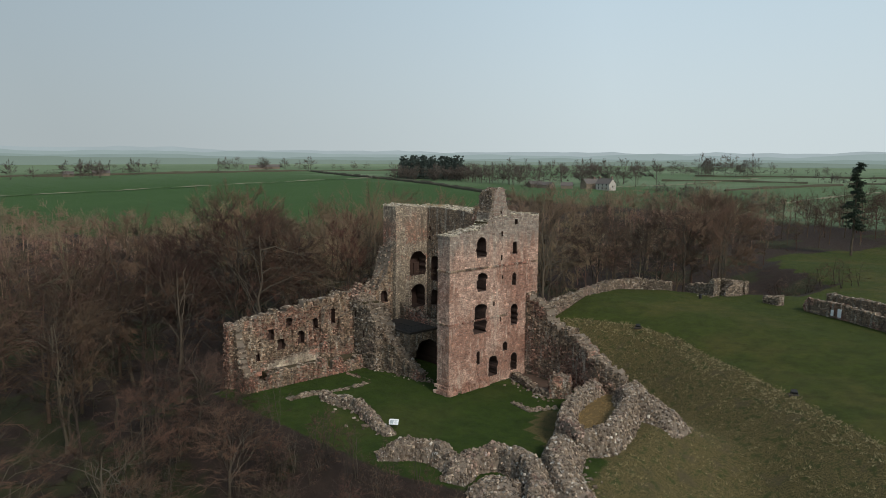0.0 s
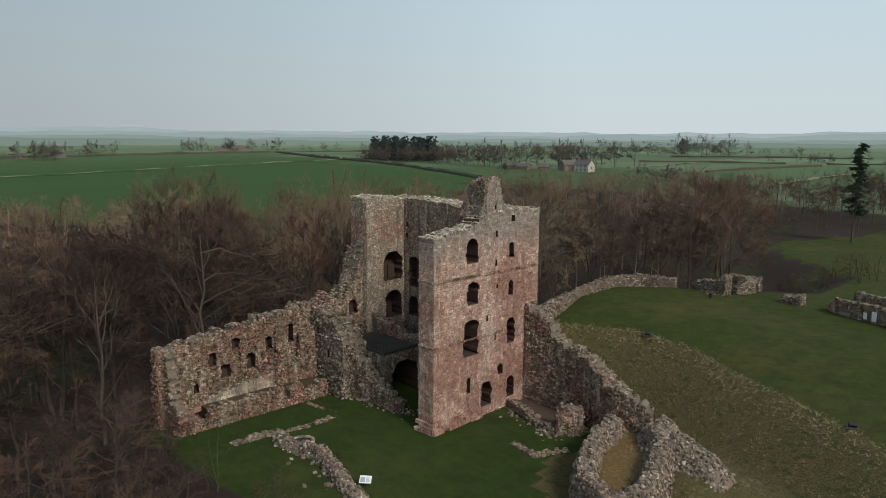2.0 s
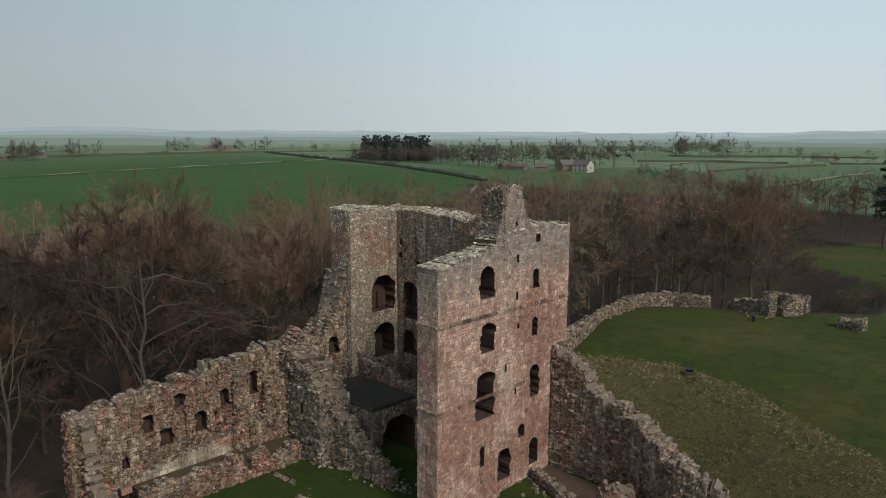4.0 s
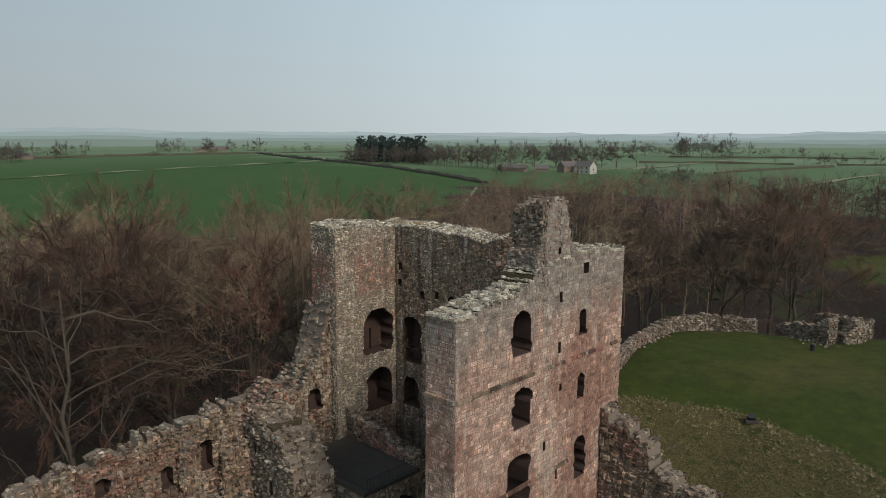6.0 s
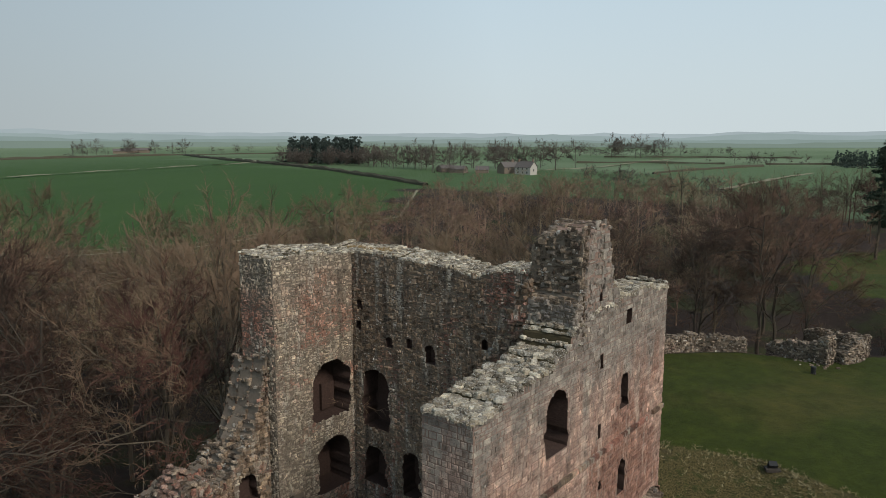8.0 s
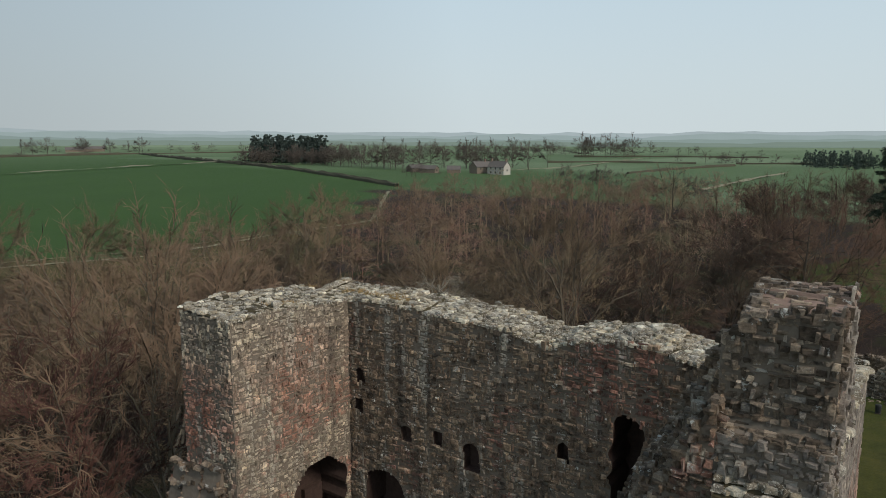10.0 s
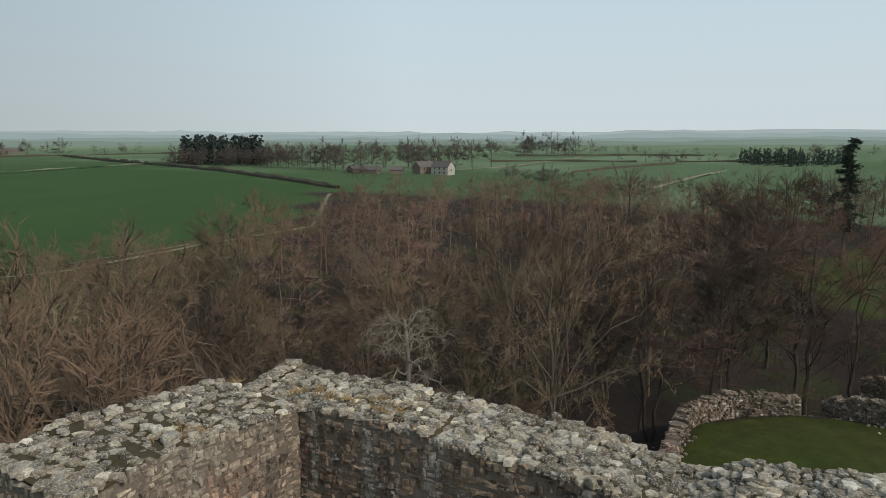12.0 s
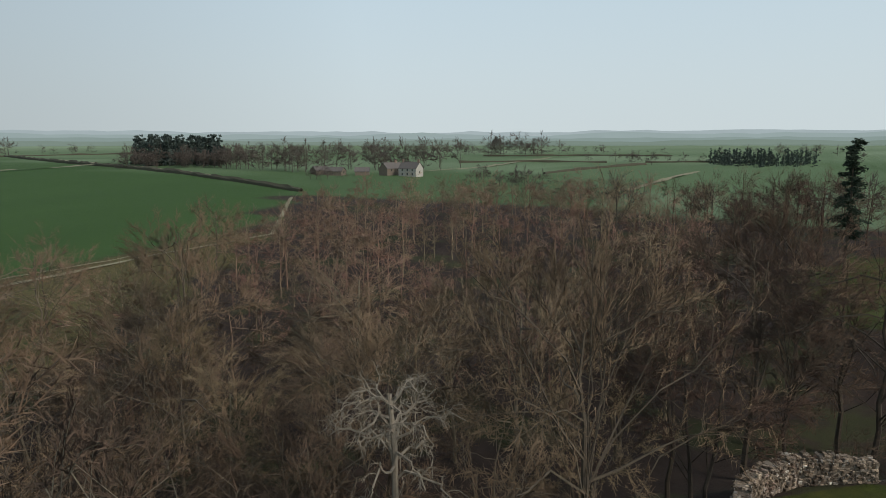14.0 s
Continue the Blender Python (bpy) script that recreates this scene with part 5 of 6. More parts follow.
def crown_top(x, y):
    """The height that the woods reach at a place."""
    r = math.hypot(x + 95, y - 85)
    if y < 47 and x > -100:
        return np.interp(math.hypot(x, y), [30, 60, 110], [1, 4.5, 9]) + tree_rnd.uniform(-2, 2.5)
    if x < -104 and 15 < y < 108 and r < 75:
        return tree_rnd.choice((15, 19, 22, 25)) + tree_rnd.uniform(-1.5, 1.5)
    if x > -128 and y > 122 and r < 125:
        return tree_rnd.choice((13, 16, 19, 23)) + tree_rnd.uniform(-1.5, 1.5)
    if nearby(x, y, FIELD) < 30:
        return tree_rnd.uniform(12.0, 17.0)
    return 15.5 + 5.0 * noise.noise(Vector((x, y, 0)) * 0.03) + tree_rnd.choice((-4.5, -2.0, 0.0, 2.0, 4.5)) + max(0, r - 150) * (0.05 if x < -150 else 0.08)


def plant(x, y, data, size, name, label, category, group, broad=1.0):
    t = thing(name, label, category, group, at=(x, y, gz(x, y)))
    part("trunk" if category == "tree" else "stem", data[0], None, t)
    part("crown", data[1], None, t)
    t.rotation_euler = (0, 0, tree_rnd.uniform(0, 6.28))
    w = tree_rnd.uniform(0.9, 1.1) * broad
    t.scale = (size * w, size * w, size)
    return t


def kind_of_tree(x, y):
    return red_tree_data if not tan_wood(x, y) else pale_tree_data if tree_rnd.random() < 0.3 else tree_data


far_tree_data = [(w.data("trunk", m_bark_dark), f.data("crown", m_twig)) for w, f in FAR]
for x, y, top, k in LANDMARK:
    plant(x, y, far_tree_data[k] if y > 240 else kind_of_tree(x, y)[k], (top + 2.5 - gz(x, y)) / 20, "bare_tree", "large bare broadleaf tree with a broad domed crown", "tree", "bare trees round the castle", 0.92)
for r, x, y in single_trees[:NEAREST]:
    high = max(crown_top(x, y) - gz(x, y), 5.5)
    plant(x, y, kind_of_tree(x, y)[tree_rnd.randrange(len(TREES))], high / 20, "bare_tree", "bare brown broadleaf tree with fine leafless twigs", "tree", "bare trees round the castle", min(1.35, max(1.0, 20 / high)))
for k in range(46):
    x, y = tree_rnd.uniform(-100, -46), tree_rnd.uniform(33, 49)
    if nearby(x, y, WARD) < -1.5:
        continue
    plant(x, y, shrub_data[k % 2], tree_rnd.uniform(0.45, 0.85), "bare_shrub", "leafless tangled shrub on the bank below the walls", "shrub", "shrubs on the bank")
for k in range(60):
    x, y = tree_rnd.uniform(-95, -26), tree_rnd.uniform(14, 47)
    if wooded(x, y) and math.hypot(x, y) > 34:
        plant(x, y, shrub_data[k % 2], tree_rnd.uniform(0.5, 0.95), "bare_shrub", "leafless reddish brush among the trees below the mound", "shrub", "shrubs on the bank", 1.2)
for k in range(16):
    x, y = -80 + 1.6 * k + tree_rnd.uniform(-2, 2), 168 + 1.8 * k + tree_rnd.uniform(-3, 3)
    plant(x, y, shrub_data[k % 2], tree_rnd.uniform(0.6, 0.95), "bare_shrub", "dark leafless thicket behind the outer wall", "shrub", "thicket behind the outer wall", 1.3)


def scatter_mesh(name, kinds, spots, mat):
    """One joined mesh of many far plants."""
    shapes = []
    for w, f in kinds:
        tri = [t for q in w.f for t in (((q[0], q[1], q[2]), (q[0], q[2], q[3])) if len(q) > 3 else (q,))] + [tuple(i + len(w.v) for i in q) for q in f.f]
        shapes.append((np.array(w.v + f.v), np.array(tri), np.array([(0.0, 0.0, 0.0)] * len(w.v) + (f.n or [(0.0, 0.0, 0.0)] * len(f.v)))))
    vs, fs, ns, base = [], [], [], 0
    for k, x, y, z, s, a in spots:
        v, f, out = shapes[k % len(shapes)]
        c, sn = math.cos(a) * s, math.sin(a) * s
        vs.append(np.stack([v[:, 0] * c - v[:, 1] * sn + x, v[:, 0] * sn + v[:, 1] * c + y, v[:, 2] * s + z], 1))
        ca, sa = math.cos(a), math.sin(a)
        ns.append(np.stack([out[:, 0] * ca - out[:, 1] * sa, out[:, 0] * sa + out[:, 1] * ca, out[:, 2]], 1))
        fs.append(f + base)
        base += len(v)
    v, f = np.concatenate(vs), np.concatenate(fs)
    me = bpy.data.meshes.new(name)
    me.vertices.add(len(v))
    me.vertices.foreach_set("co", v.astype(np.float32).ravel())
    me.loops.add(f.size)
    me.loops.foreach_set("vertex_index", f.astype(np.int32).ravel())
    me.polygons.add(len(f))
    me.polygons.foreach_set("loop_start", np.arange(0, f.size, 3, dtype=np.int32))
    me.attributes.new("outward", "FLOAT_VECTOR", "POINT").data.foreach_set("vector", np.concatenate(ns).astype(np.float32).ravel())
    me.materials.append(mat)
    me.update(calc_edges=True)
    return me


spots = []
for i, (x, y) in enumerate(far_trees):
    g = gz(x, y)
    spots.append((tree_rnd.randrange(3), x, y, g, max(crown_top(x, y) - g, 7) / 20, tree_rnd.uniform(0, 6.28)))
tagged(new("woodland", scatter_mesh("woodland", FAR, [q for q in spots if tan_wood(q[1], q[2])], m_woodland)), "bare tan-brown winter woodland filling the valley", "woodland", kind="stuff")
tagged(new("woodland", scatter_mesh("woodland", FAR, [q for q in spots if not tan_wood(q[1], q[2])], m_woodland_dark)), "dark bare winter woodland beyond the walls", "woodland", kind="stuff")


# the bleached dead tree behind the keep
rnd9 = random.Random(91)
dead = thing("dead_tree", "bleached dead tree with a snapped top among bare trees", "tree", at=(-113.6, 118.8, gz(-113.6, 118.8)))
H9 = 20.0 - gz(-113.6, 118.8)
tm, bmesh9 = Mesh(), Mesh()
trunk9 = bough(tm, Vector((0, 0, -0.8)), Vector((-0.5, 0.3, H9)), 0, 0.36, 0.17, 8, rnd9, 0.012, 8)
for i in range(22):
    p, d = along(trunk9, 0.80 + 0.19 * (i / 22) ** 0.7)
    a = 2.4 * i + rnd9.uniform(-.3, .3)
    q = p + Vector((math.cos(a), math.sin(a), rnd9.uniform(-0.45, 0.3))) * rnd9.uniform(2.2, 4.8)
    lp = bough(bmesh9, p, q, 0.22, 0.10, 0.035, 4, rnd9, 0.09, 6)
    for b in range(9):
        p2, d2 = along(lp, 0.25 + 0.75 * rnd9.random())
        q2 = p2 + (side_way(d2, rnd9, rnd9.uniform(0.4, 1.0)) + Vector((0, 0, -0.1))) * rnd9.uniform(0.7, 1.9)
        bp = bough(bmesh9, p2, q2, 0.22, 0.034, 0.014, 3, rnd9, 0.10, 4)
        for c in range(5):
            p3, d3 = along(bp, rnd9.random())
            twig(bmesh9, p3, (side_way(d3, rnd9, 0.8) + Vector((0, 0, -0.2))).normalized(), rnd9.uniform(0.4, 1.0), 0.013)
part("trunk", tm, m_dead, dead)
part("crown", bmesh9, m_dead, dead)

# the tall fir beyond the outer ward
def make_old_fir(seed, high):
    """An old weather-beaten fir with flat separate plates of foliage: meshes of its trunk and needles."""
    rnd = random.Random(seed)
    wood, fine = Mesh(), Mesh()
    bough(wood, Vector((0, 0, -0.6)), Vector((0.3, 0, high)), 0, high * 0.017, 0.08, 6, rnd, 0.006, 8)
    for i in range(19):
        t = 0.30 + 0.695 * i / 18
        reach = high * (0.155 if t < 0.62 else 0.105 if t < 0.86 else 0.085) * rnd.uniform(0.6, 1.2)
        a0 = rnd.uniform(0, 6.28)
        for k in range(5):
            a = a0 + rnd.uniform(-1.9, 1.9)
            ln = reach * rnd.uniform(0.55, 1.0)
            p = Vector((0.3 * t, 0, high * t))
            q = p + Vector((math.cos(a) * ln, math.sin(a) * ln, -ln * rnd.uniform(-0.05, 0.25)))
            bp = bough(wood, p, q, 0.08, 0.09, 0.02, 3, rnd, 0.04, 3)
            for c in range(26):
                w0, d = along(bp, 0.25 + 0.75 * rnd.random())
                w0 = w0 + Vector((rnd.gauss(0, 0.4), rnd.gauss(0, 0.4), rnd.gauss(0, 0.22)))
                for e in range(3):
                    v = Vector((rnd.uniform(-1, 1), rnd.uniform(-1, 1), rnd.uniform(-0.55, 0.25))).normalized()
                    twig(fine, w0, v, rnd.uniform(0.5, 1.0), 0.12)
    return wood, fine


fir_w, fir_f = make_old_fir(41, 29)
fir = thing("fir_tree", "tall dark evergreen fir with drooping irregular tiers", "tree", at=(-81.0, 278, gz(-81.0, 278)))
fir.scale = (1, 1, (36.4 - gz(-81.0, 278)) / 29)
part("trunk", fir_w, m_bark, fir)
part("needles", fir_f, m_needle, fir)


# ---- the far landscape ----
def bearing(left, d):
    """A place at an angle to the left of the y axis, seen from above the keep."""
    return -92 - d * math.sin(radians(left)), 84 + d * math.cos(radians(left))


conifers = [make_conifer(51, 22, 0.32, 12, 0.0, 3, 1.3), make_conifer(52, 22, 0.40, 12, 0.0, 3, 1.3)]
spots = []
for k in range(140):
    x, y = bearing(tree_rnd.uniform(45.0, 51.4), tree_rnd.uniform(570, 640))
    spots.append((k, x, y, gz(x, y), tree_rnd.uniform(0.7, 1.1), tree_rnd.uniform(0, 6)))
for k in range(120):
    x, y = bearing(tree_rnd.uniform(-1.0, 6.2), tree_rnd.uniform(590, 680))
    spots.append((k, x, y, gz(x, y), tree_rnd.uniform(0.34, 0.62), tree_rnd.uniform(0, 6)))
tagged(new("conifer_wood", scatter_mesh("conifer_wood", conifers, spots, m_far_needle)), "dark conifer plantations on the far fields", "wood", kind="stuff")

spots = []


def row(l0, d0, l1, d1, count, lo, hi, jit=6.0):
    for k in range(count):
        t = (tree_rnd.random() + 0.35 * noise.noise(Vector((k * 0.9, l0, 0)))) % 1.0
        x, y = bearing(l0 + (l1 - l0) * t, d0 + (d1 - d0) * t)
        x, y = x + tree_rnd.uniform(-jit, jit), y + tree_rnd.uniform(-jit, jit)
        spots.append((tree_rnd.randrange(3), x, y, gz(x, y), tree_rnd.uniform(lo, hi) / 20, tree_rnd.uniform(0, 6.28)))


row(46, 560, 39, 500, 36, 13, 20, 24)
row(53, 555, 45, 550, 40, 10, 17, 10)
row(39, 500, 27, 520, 26, 15, 25, 22)
row(25.5, 400, 19, 360, 12, 7, 12, 14)
row(38, 420, 35, 410, 6, 7, 11, 10)
row(24, 770, 18, 780, 14, 20, 30, 8)
row(46, 700, 20, 900, 30, 12, 20, 40)
row(19, 315, 0, 285, 16, 9, 14, 30)
row(14, 640, -2, 700, 16, 8, 13, 40)
row(66, 950, 58, 900, 9, 16, 24, 8)
row(86, 820, 62, 940, 26, 10, 24, 25)
row(80, 800, 76, 820, 9, 18, 24, 8)
row(-2, 260, -14, 330, 20, 10, 16, 30)
row(60, 930, 24, 920, 30, 9, 15, 30)
row(22, 930, -4, 900, 22, 9, 14, 40)
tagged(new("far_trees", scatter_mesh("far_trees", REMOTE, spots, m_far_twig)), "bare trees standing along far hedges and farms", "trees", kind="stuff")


def strip(name, pts, wide, lift, mat, label, category, high=0.0, step_len=6.0):
    """A track or hedge laid along the ground."""
    m = Mesh()
    line = []
    for (x0, y0), (x1, y1) in zip(pts, pts[1:]):
        ln = math.hypot(x1 - x0, y1 - y0)
        n = max(1, int(ln / step_len))
        line += [(x0 + (x1 - x0) * k / n, y0 + (y1 - y0) * k / n, (x1 - x0) / ln, (y1 - y0) / ln) for k in range(n)]
    line.append((*pts[-1], line[-1][2], line[-1][3]))
    r = random.Random(len(pts))
    rows_ = []
    for x, y, dx, dy in line:
        w = wide * r.uniform(0.75, 1.2) / 2
        ring = []
        prof = ((-1, 0), (1, 0)) if not high else ((-1, -0.3), (-0.8, 0.6), (0, 1), (0.8, 0.65), (1, -0.3))
        for s, h in prof:
            px_, py_ = x + dy * w * s, y - dx * w * s
            ring.append((px_, py_, gz(px_, py_) + lift + h * high * r.uniform(0.75, 1.25)))
        rows_.append(ring)
    c = len(rows_[0])
    m.v = [q for ring in rows_ for q in ring]
    m.f = [(i * c + j, i * c + j + 1, (i + 1) * c + j + 1, (i + 1) * c + j) for i in range(len(rows_) - 1) for j in range(c - 1)]
    tagged(part(name, m, mat), label, category, kind="structure")


strip("track", [(-276, 128), (-256, 174), (-254, 213), (-247, 260), (-300, 334)], 1.6, 0.25, m_track, "pale earth track along the field edge", "track")
strip("track", [(-284, 130), (-263, 176), (-258, 214)], 0.9, 0.25, m_track, "pale earth track along the field edge", "track")
strip("track", [(-579, 437), (-590, 300), (-596, 104), (-600, 20)], 4.5, 1.0, m_track, "pale grassy track across the green field", "track")
strip("track", [(-330, 366), (-450, 408), (-579, 448), (-700, 490), (-880, 552)], 4.0, 0.8, m_track, "pale lane beside the hedge", "track")
strip("hedge", [(-312, 356), (-440, 398), (-580, 439), (-872, 540)], 2.6, 0.0, m_hedge, "long trimmed leafless hedge", "hedge", 2.4)
strip("hedge", [(-872, 540), (-960, 380), (-1000, 200), (-960, 0)], 3.0, 0.0, m_hedge, "long trimmed leafless hedge", "hedge", 2.4, 12)
for l0, d0, l1, d1 in ((26, 620, 14, 640), (11, 650, 3, 660), (19, 470, 11, 600), (28, 760, 29, 900), (60, 900, 46, 860), (82, 880, 66, 900), (24, 800, 9, 830)):
    strip("hedge", [bearing(l0, d0), bearing((l0 + l1) / 2, (d0 + d1) / 2 + 12), bearing(l1, d1)], 2.2, 0.0, m_hedge, "long trimmed leafless hedge", "hedge", 1.7, 14)
strip("track", [bearing(31, 470), bearing(24, 540), bearing(18.5, 760)], 5.0, 0.4, m_track, "pale farm lane between fields", "track")
strip("track", [bearing(12.5, 360), bearing(7.0, 520)], 4.0, 0.4, m_track, "pale farm lane between fields", "track")


def house(x, y, turn, length, depth, eaves, ridge, wall_mat, chimneys, windows, label):
    """A plain gabled farm building."""
    t = thing("farmhouse" if chimneys else "barn", label, "farm building", at=(x, y, gz(x, y)))
    t.rotation_euler = (0, 0, radians(turn))
    body = Mesh()
    a, b = length / 2, depth / 2
    body.add([(-a, -b, -1), (a, -b, -1), (a, b, -1), (-a, b, -1), (-a, -b, eaves), (a, -b, eaves), (a, b, eaves), (-a, b, eaves), (-a, 0, ridge), (a, 0, ridge)],
             [(0, 1, 5, 4), (2, 3, 7, 6), (1, 2, 6, 9, 5), (3, 0, 4, 8, 7)])
    part("wall", body, wall_mat, t)
    for s in (-1, 1):
        roof = Mesh()
        k = 0.35
        roof.add([(-a - k, s * (b + k), eaves - k * (ridge - eaves) / b), (a + k, s * (b + k), eaves - k * (ridge - eaves) / b), (a + k, 0, ridge + 0.02), (-a - k, 0, ridge + 0.02),
                  (-a - k, s * (b + k), eaves + 0.2 - k * (ridge - eaves) / b), (a + k, s * (b + k), eaves + 0.2 - k * (ridge - eaves) / b), (a + k, 0, ridge + 0.24), (-a - k, 0, ridge + 0.24)],
                 [(0, 1, 2, 3), (4, 5, 6, 7), (0, 1, 5, 4), (1, 2, 6, 5), (2, 3, 7, 6), (3, 0, 4, 7)])
        part("roof", roof, m_slate, t)
    for u in chimneys:
        c = Mesh()
        c.box((u - 0.6, -0.5, ridge - 0.6), (u + 0.6, 0.5, ridge + 1.6))
        c.box((u - 0.7, -0.6, ridge + 1.6), (u + 0.7, 0.6, ridge + 1.8))
        part("chimney", c, m_core_red, t)
    for u, z in windows:
        for s in (-1, 1):
            w = Mesh()
            w.box((u - 0.5, s * b - 0.05, z), (u + 0.5, s * b + 0.05, z + 1.3))
            part("window", w, m_glass, t)
    w = Mesh()
    w.box((a - 0.05, -0.5, eaves * 0.45), (a + 0.05, 0.5, eaves * 0.45 + 1.4))
    part("window", w, m_glass, t)
    return t


fx, fy = bearing(30.0, 440)
house(fx, fy, -8, 14, 7.5, 5.2, 9.0, m_render, (-6.2, 6.2), ((-4, 0.9), (0, 0.9), (4, 0.9), (-4, 3.5), (0, 3.5), (4, 3.5)), "pale two-storey farmhouse with a grey slate roof")
fx, fy = bearing(31.6, 450)
house(fx, fy, 80, 16, 7, 4.5, 8.0, m_core, (4.0,), ((-4, 2.6), (2, 2.6)), "grey stone farmhouse wing with a slate roof")
for left, d, turn, ln in ((36.2, 452, 10, 12), (37.4, 462, 70, 11), (34.0, 450, 30, 9)):
    fx, fy = bearing(left, d)
    house(fx, fy, turn, ln, 7, 2.6, 5.0, m_core, (), (), "low grey stone barn with a slate roof")
for left, d, ln in ((64.0, 1050, 22), (63.2, 1060, 14), (62.4, 1070, 18), (77, 880, 20), (79.5, 870, 12)):
    fx, fy = bearing(left, d)
    house(fx, fy, left, ln, 9, 3.6, 7.0, m_core, (), (), "grey distant farm building")

# far hills: haze painted in as a glow, paler and bluer with distance
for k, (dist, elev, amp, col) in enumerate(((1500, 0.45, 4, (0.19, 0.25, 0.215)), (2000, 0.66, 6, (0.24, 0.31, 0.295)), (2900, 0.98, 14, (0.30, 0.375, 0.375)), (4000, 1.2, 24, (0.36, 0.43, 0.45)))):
    hm = Mesh()
    n = 150
    for i in range(n + 1):
        left = 110 - 150 * i / n
        x, y = bearing(left, dist)
        h = 35 + dist * math.tan(radians(elev)) + amp * (noise.noise(Vector((left * 0.12, k * 7.0, 0))) + 0.5 * noise.noise(Vector((left * 0.5, k * 3.0, 5))) + 0.12 * noise.noise(Vector((left * 4, k, 9))))
        hm.v += [(x, y, -20), (x, y, h), (*bearing(left, dist + 260), h - 30)]
    hm.f = [q for i in range(n) for q in ((3 * i, 3 * i + 3, 3 * i + 4, 3 * i + 1), (3 * i + 1, 3 * i + 4, 3 * i + 5, 3 * i + 2))]
    hill, hn, hl, hb = material("hazed_far_hill", 1.0)
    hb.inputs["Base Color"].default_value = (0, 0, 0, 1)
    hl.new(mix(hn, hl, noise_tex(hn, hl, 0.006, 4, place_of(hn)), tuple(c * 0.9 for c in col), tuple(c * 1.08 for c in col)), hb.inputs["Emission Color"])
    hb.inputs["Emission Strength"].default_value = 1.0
    tagged(part("backdrop", hm, hill), "low hills on the skyline, mist painted into their glow", "hills", kind="structure")

spots = []
for k in range(76):
    x, y = (tree_rnd.uniform(-190, -60), tree_rnd.uniform(-5, 170)) if k < 30 else (tree_rnd.uniform(-140, -72), tree_rnd.uniform(120, 240))
    if wooded(x, y):
        spots.append((k, x, y, gz(x, y), tree_rnd.uniform(0.2, 0.42), tree_rnd.uniform(0, 6.28)))
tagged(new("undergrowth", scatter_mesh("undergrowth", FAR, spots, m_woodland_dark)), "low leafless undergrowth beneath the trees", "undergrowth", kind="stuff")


# ---- small things ----
def info_panel(x, y, turn):
    """A tilted information panel on two posts."""
    t = thing("information_panel", "small white tilted information panel on two posts", "sign", at=(x, y, gz(x, y)))
    t.rotation_euler = (0, 0, radians(turn))
    for s in (-0.4, 0.4):
        leg = Mesh()
        leg.box((s - 0.04, -0.03, -0.3), (s + 0.04, 0.05, 0.78))
        part("post", leg, m_iron, t)
    tilt = pose(0, 0, 0.85, 38, 0, 0)
    board = Mesh()
    board.box((-0.62, -0.42, -0.02), (0.62, 0.42, 0.02), tilt)
    part("board", board, m_white, t)
    pic = Mesh()
    pic.box((-0.54, -0.30, 0.022), (-0.05, 0.22, 0.026), tilt)
    part("picture", pic, m_print, t, "grey-blue printed picture")
    for k in range(5):
        bar = Mesh()
        bar.box((0.06, 0.16 - k * 0.1, 0.022), (0.5 - 0.06 * (k % 3), 0.2 - k * 0.1, 0.026), tilt)
        part("text_bar", bar, m_print, t)


info_panel(-68.6, 55.8, 40)


def floodlight(x, y):
    t = thing("floodlight", "black ground floodlight on the edge of the ditch", "floodlight", "floodlights", at=(x, y, gz(x, y)))
    base = Mesh()
    base.box((-0.7, -0.5, -0.15), (0.7, 0.5, 0.12))
    part("base", base, m_slab, t)
    for s in (-0.45, 0.45):
        arm = Mesh()
        arm.box((s - 0.04, -0.08, 0.1), (s + 0.04, 0.08, 0.55))
        part("bracket", arm, m_iron, t)
    head = Mesh()
    head.box((-0.4, -0.28, -0.2), (0.4, 0.28, 0.22), pose(0, 0, 0.5, 35, 0, 0))
    part("lamp_head", head, m_iron, t)
    t.rotation_euler = (0, 0, radians(30))


floodlight(-72.6, 121.6)
floodlight(-36.4, 104.2)

# a well in the lawn
well = thing("well", "round open well with a low stone kerb in the lawn", "well", at=(-82.4, 57.3, 0))
# shallow pit with a black floor, painting the shade of a deep shaft
pit = Mesh()
N = 20
ring = [(math.cos(6.2832 * k / N), math.sin(6.2832 * k / N)) for k in range(N)]
pit.v = [(c * 1.15, s * 1.15, 0.16) for c, s in ring] + [(c * 1.15, s * 1.15, 0.07) for c, s in ring]
pit.f = [(k, (k + 1) % N, (k + 1) % N + N, k + N) for k in range(N)] + [tuple(range(N, 2 * N))]
part("shaft", pit, m_iron, well, "shallow black disc for the shaft's darkness")
for k in range(N):
    kerb = Mesh()
    a0, a1 = 6.2832 * (k + 0.04) / N, 6.2832 * (k + 0.96) / N
    pts = [(r * math.cos(a), r * math.sin(a)) for r, a in ((1.12, a0), (1.5, a0), (1.5, a1), (1.12, a1))]
    h = 0.2 + 0.05 * rng.random()
    kerb.add([(x, y, -0.1) for x, y in pts] + [(x, y, h) for x, y in pts], [(4, 5, 6, 7), (0, 1, 5, 4), (1, 2, 6, 5), (2, 3, 7, 6), (3, 0, 4, 7)])
    part("kerb_stone", kerb, m_cap_single, well)

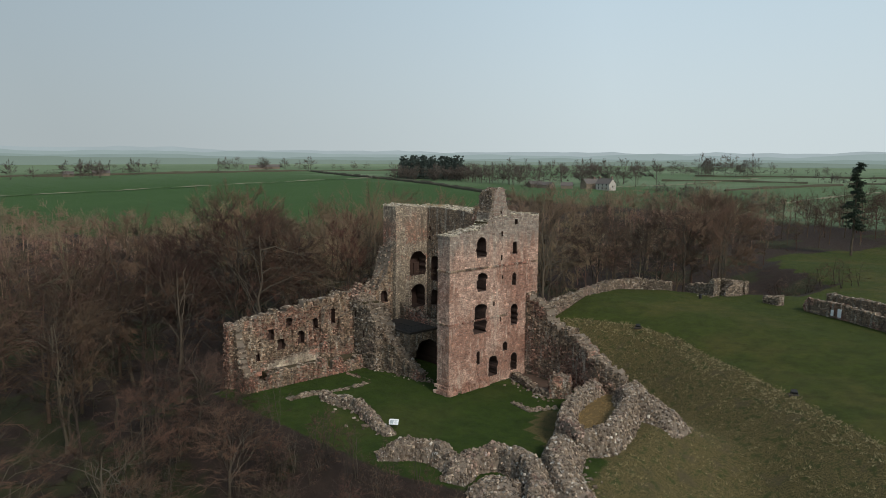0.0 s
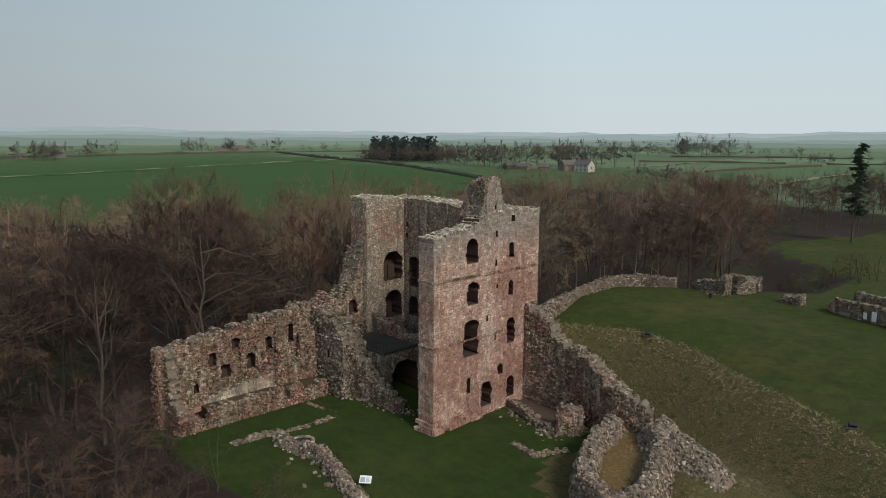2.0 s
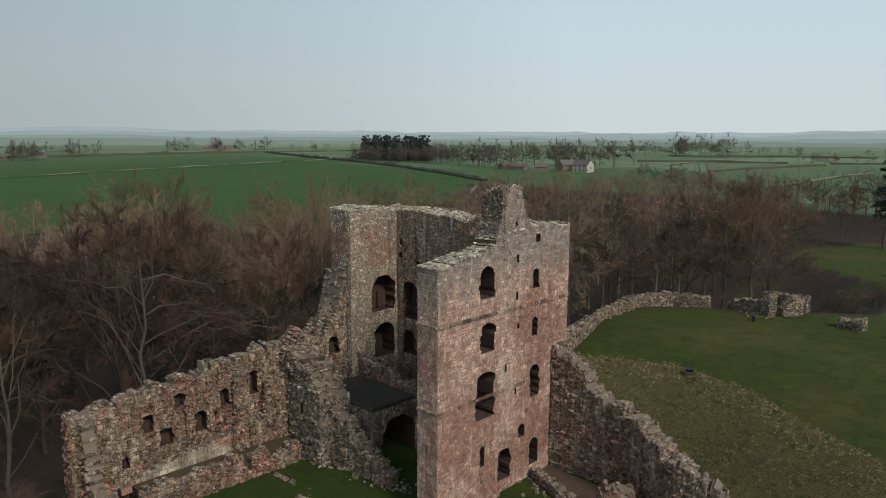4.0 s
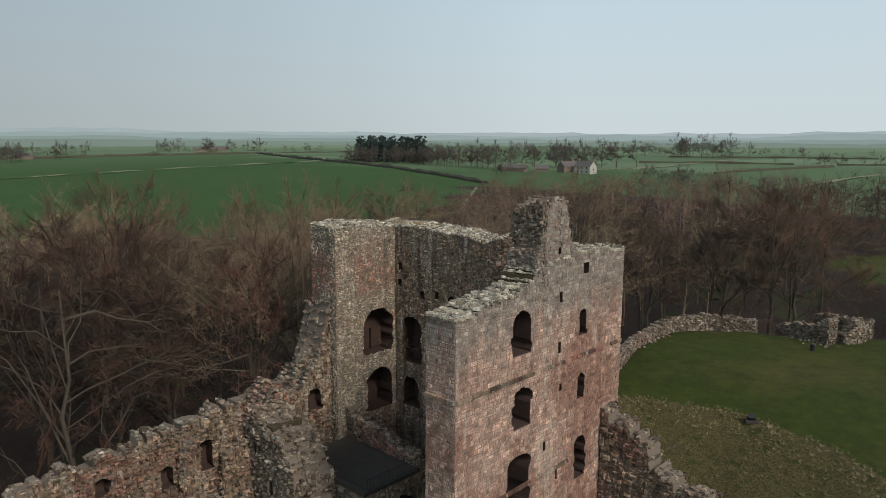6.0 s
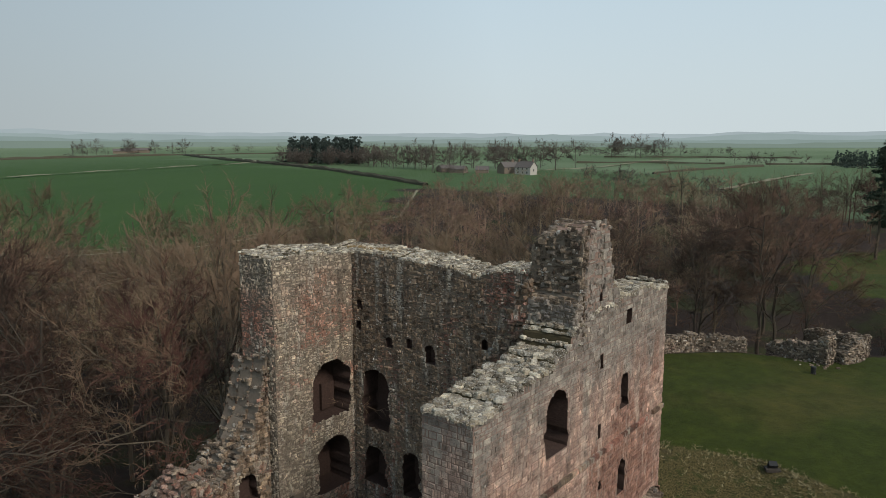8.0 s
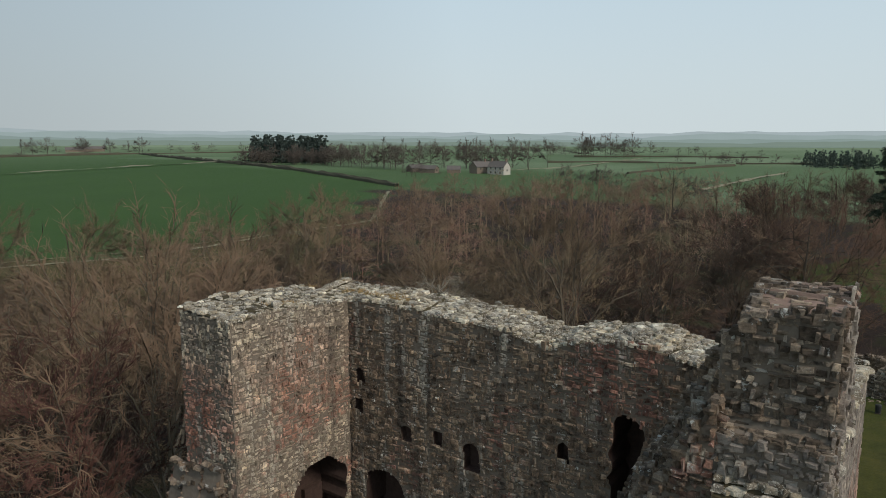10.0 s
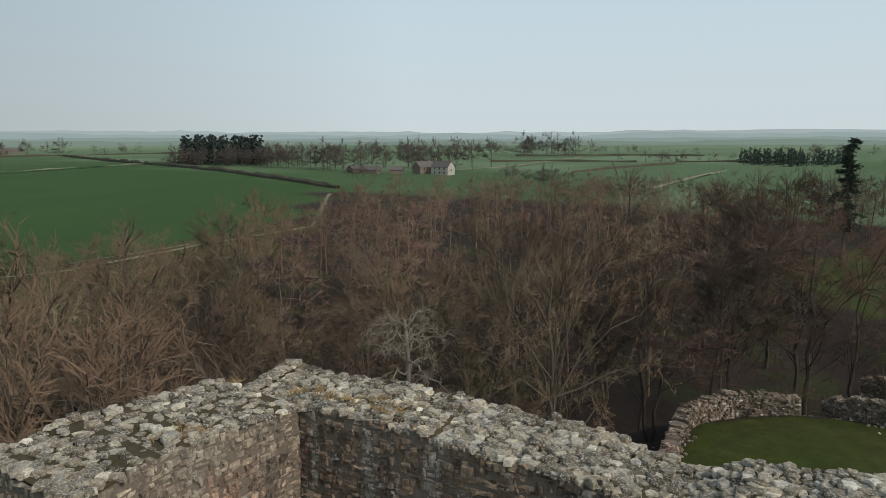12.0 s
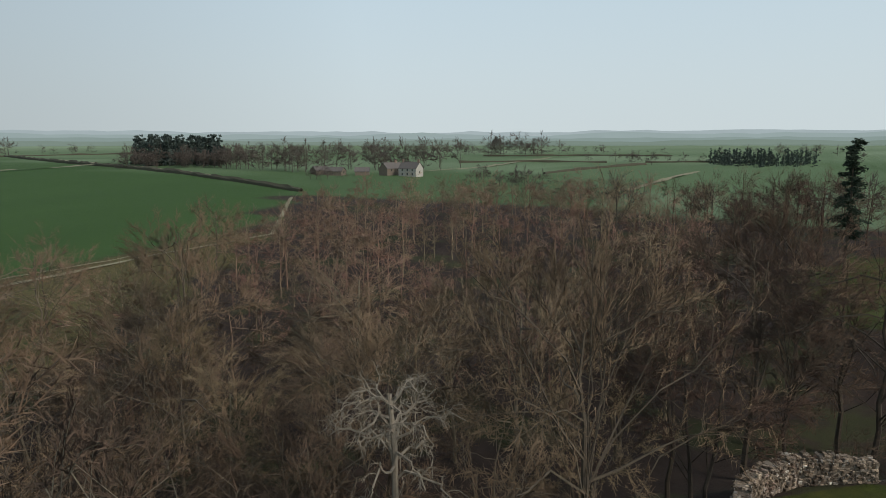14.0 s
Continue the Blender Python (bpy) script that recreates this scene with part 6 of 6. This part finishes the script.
# railing round the terrace
rail = thing("railing", "thin black iron railing along the terrace edge", "railing", at=(0, 0, 6.75))
ends = [(-89.3, 73.5), (-85.95, 73.5), (-85.95, 79.2)]
for (x0, y0), (x1, y1) in zip(ends, ends[1:]):
    ln = math.hypot(x1 - x0, y1 - y0)
    for h in (0.12, 1.05):
        bar = Mesh()
        bar.tube([Vector((x0, y0, h)), Vector((x1, y1, h))], [0.025, 0.025], 6)
        part("rail", bar, m_iron, rail)
    for k in range(int(ln / 0.3) + 1):
        t = min(k * 0.3 / ln, 1)
        post = Mesh()
        post.tube([Vector((x0 + (x1 - x0) * t, y0 + (y1 - y0) * t, 0)), Vector((x0 + (x1 - x0) * t, y0 + (y1 - y0) * t, 1.05))], [0.012, 0.012], 4)
        part("baluster", post, m_iron, rail)

# a small stand on the outer lawn and pale panels on the outbuilding
stand = thing("bin_stand", "small dark waste bin on the outer lawn", "bin", at=(-74.2, 150.5, gz(-74.2, 150.5)))
body = Mesh()
body.tube([Vector((0, 0, 0.1)), Vector((0, 0, 0.5)), Vector((0, 0, 0.95))], [0.28, 0.32, 0.33], 12)
part("barrel", body, m_iron, stand)
lid = Mesh()
lid.tube([Vector((0, 0, 0.95)), Vector((0, 0, 1.05)), Vector((0, 0, 1.1))], [0.36, 0.3, 0.02], 12)
part("lid", lid, m_iron, stand)
foot = Mesh()
foot.box((-0.3, -0.3, -0.1), (0.3, 0.3, 0.1))
part("foot", foot, m_slab, stand)
for k, (x, y, w, h) in enumerate(((-46.6, 150.9, 0.7, 1.2), (-45.0, 150.0, 0.9, 1.7))):
    t = thing("notice_board", "white notice board against the dark outbuilding wall", "sign", "notice boards", at=(x, y, gz(x, y)))
    t.rotation_euler = (0, 0, radians(-28))
    board = Mesh()
    board.box((-w / 2, -0.03, 0.5), (w / 2, 0.03, 0.5 + h))
    part("board", board, m_white, t)
    for s in (-1, 1):
        leg = Mesh()
        leg.box((s * w * 0.4 - 0.03, -0.02, -0.3), (s * w * 0.4 + 0.03, 0.025, 0.5))
        part("post", leg, m_wood, t)

# grass inside the bastion and gravel by the keep door
floor_b = Mesh()
outline = [(-55.2, 82.6), (-54.2, 78.2), (-52.2, 73.0), (-50.0, 69.6), (-47.0, 67.8), (-45.8, 70.2), (-47.4, 75.8), (-49.4, 80.2), (-53.2, 83.6)]
floor_b.add([(x, y, 2.1) for x, y in outline] + [(x, y, -1.0) for x, y in outline], [tuple(range(9)[::-1])] + [(k, (k + 1) % 9, (k + 1) % 9 + 9, k + 9) for k in range(9)])
m_straw = plain("dead_golden_grass", (0.08, 0.05, 0.02), (0.20, 0.135, 0.055), 3.0, 1.0, 0.06)
tagged(part("bastion_floor", floor_b, m_straw), "golden dead grass filling the bastion", "grass floor", kind="structure")
gravel = Mesh()
gl = [(-72.7, 84.4), (-69.0, 83.4), (-65.4, 82.2), (-62.6, 82.4), (-60.4, 84.8), (-66.5, 86.9), (-72.7, 87.0)]
gravel.add([(x, y, 0.14) for x, y in gl], [tuple(range(len(gl)))])
tagged(part("gravel_yard", gravel, m_gravel), "brown gravel below the curtain wall", "gravel", kind="structure")


def tufts(name, count, box, keep_if, size, mat, label, z=None):
    """Tussocks of dead grass as one mesh."""
    r = random.Random(count)
    m = Mesh()
    xs, ys = np.array([r.uniform(box[0], box[1]) for _ in range(count)]), np.array([r.uniform(box[2], box[3]) for _ in range(count)])
    zs = ground_height(xs, ys)
    dw, do = poly_distance(xs, ys, WARD), poly_distance(xs, ys, OUTER)
    for x, y, g, a, b in zip(xs, ys, zs, dw, do):
        if not keep_if(x, y, a, b) or (z is None and noise.noise(Vector((x, y, 0)) * 0.3) < r.uniform(-0.45, 0.35) and b > 2.5):
            continue
        g = g if z is None else z
        s = size * r.uniform(0.5, 1.5)
        for k in range(4):
            d = Vector((r.uniform(-1, 1), r.uniform(-1, 1), r.uniform(0.25, 0.9))).normalized()
            twig(m, Vector((x + r.uniform(-0.1, 0.1), y + r.uniform(-0.1, 0.1), g - 0.05)), d, s, s * 0.09)
    ob = part(name, m, mat)
    tagged(ob, label, "grass", kind="stuff")


m_blade = bark_material("dead_grass_blades", [(0.22, 0.18, 0.10), (0.30, 0.25, 0.145)], (0.35, 0.38, 0.28), (1.5, 1.45, 1.3))
m_tuft_pale = bark_material("pale_dead_grass", [(0.34, 0.29, 0.18), (0.42, 0.36, 0.23)], (0.6, 0.6, 0.5), (1.3, 1.25, 1.1))
tufts("rough_grass", 20000, (-92, 0, 50, 124), lambda x, y, a, b: a > -1 and b > -1.2 and y > 0.0 and a + b < 60 and x > -91 and not (y < 52 and x < -44), 0.36, m_blade, "tussocky dead grass on the ditch and mound")
tufts("bastion_grass", 500, (-55, -46, 68, 83), lambda x, y, a, b: nearby(x, y, outline) < -0.3, 0.35, m_tuft, "golden grass tussocks inside the bastion", 2.1)
tufts("wall_top_grass", 900, (-99, -92.5, 79.5, 88.3), lambda x, y, a, b: (x < -96.4 or y > 86.3) and noise.noise(Vector((x, y, 0)) * 0.55) > 0.22, 0.24, m_tuft, "dead orange grass growing on the wall top", 27.1)
tufts("crest_grass", 9000, (-92, -10, 80, 124), lambda x, y, a, b: -0.6 < b < 3.2 and a > 3, 0.36, m_tuft_pale, "pale dead grass along the edge of the ditch")
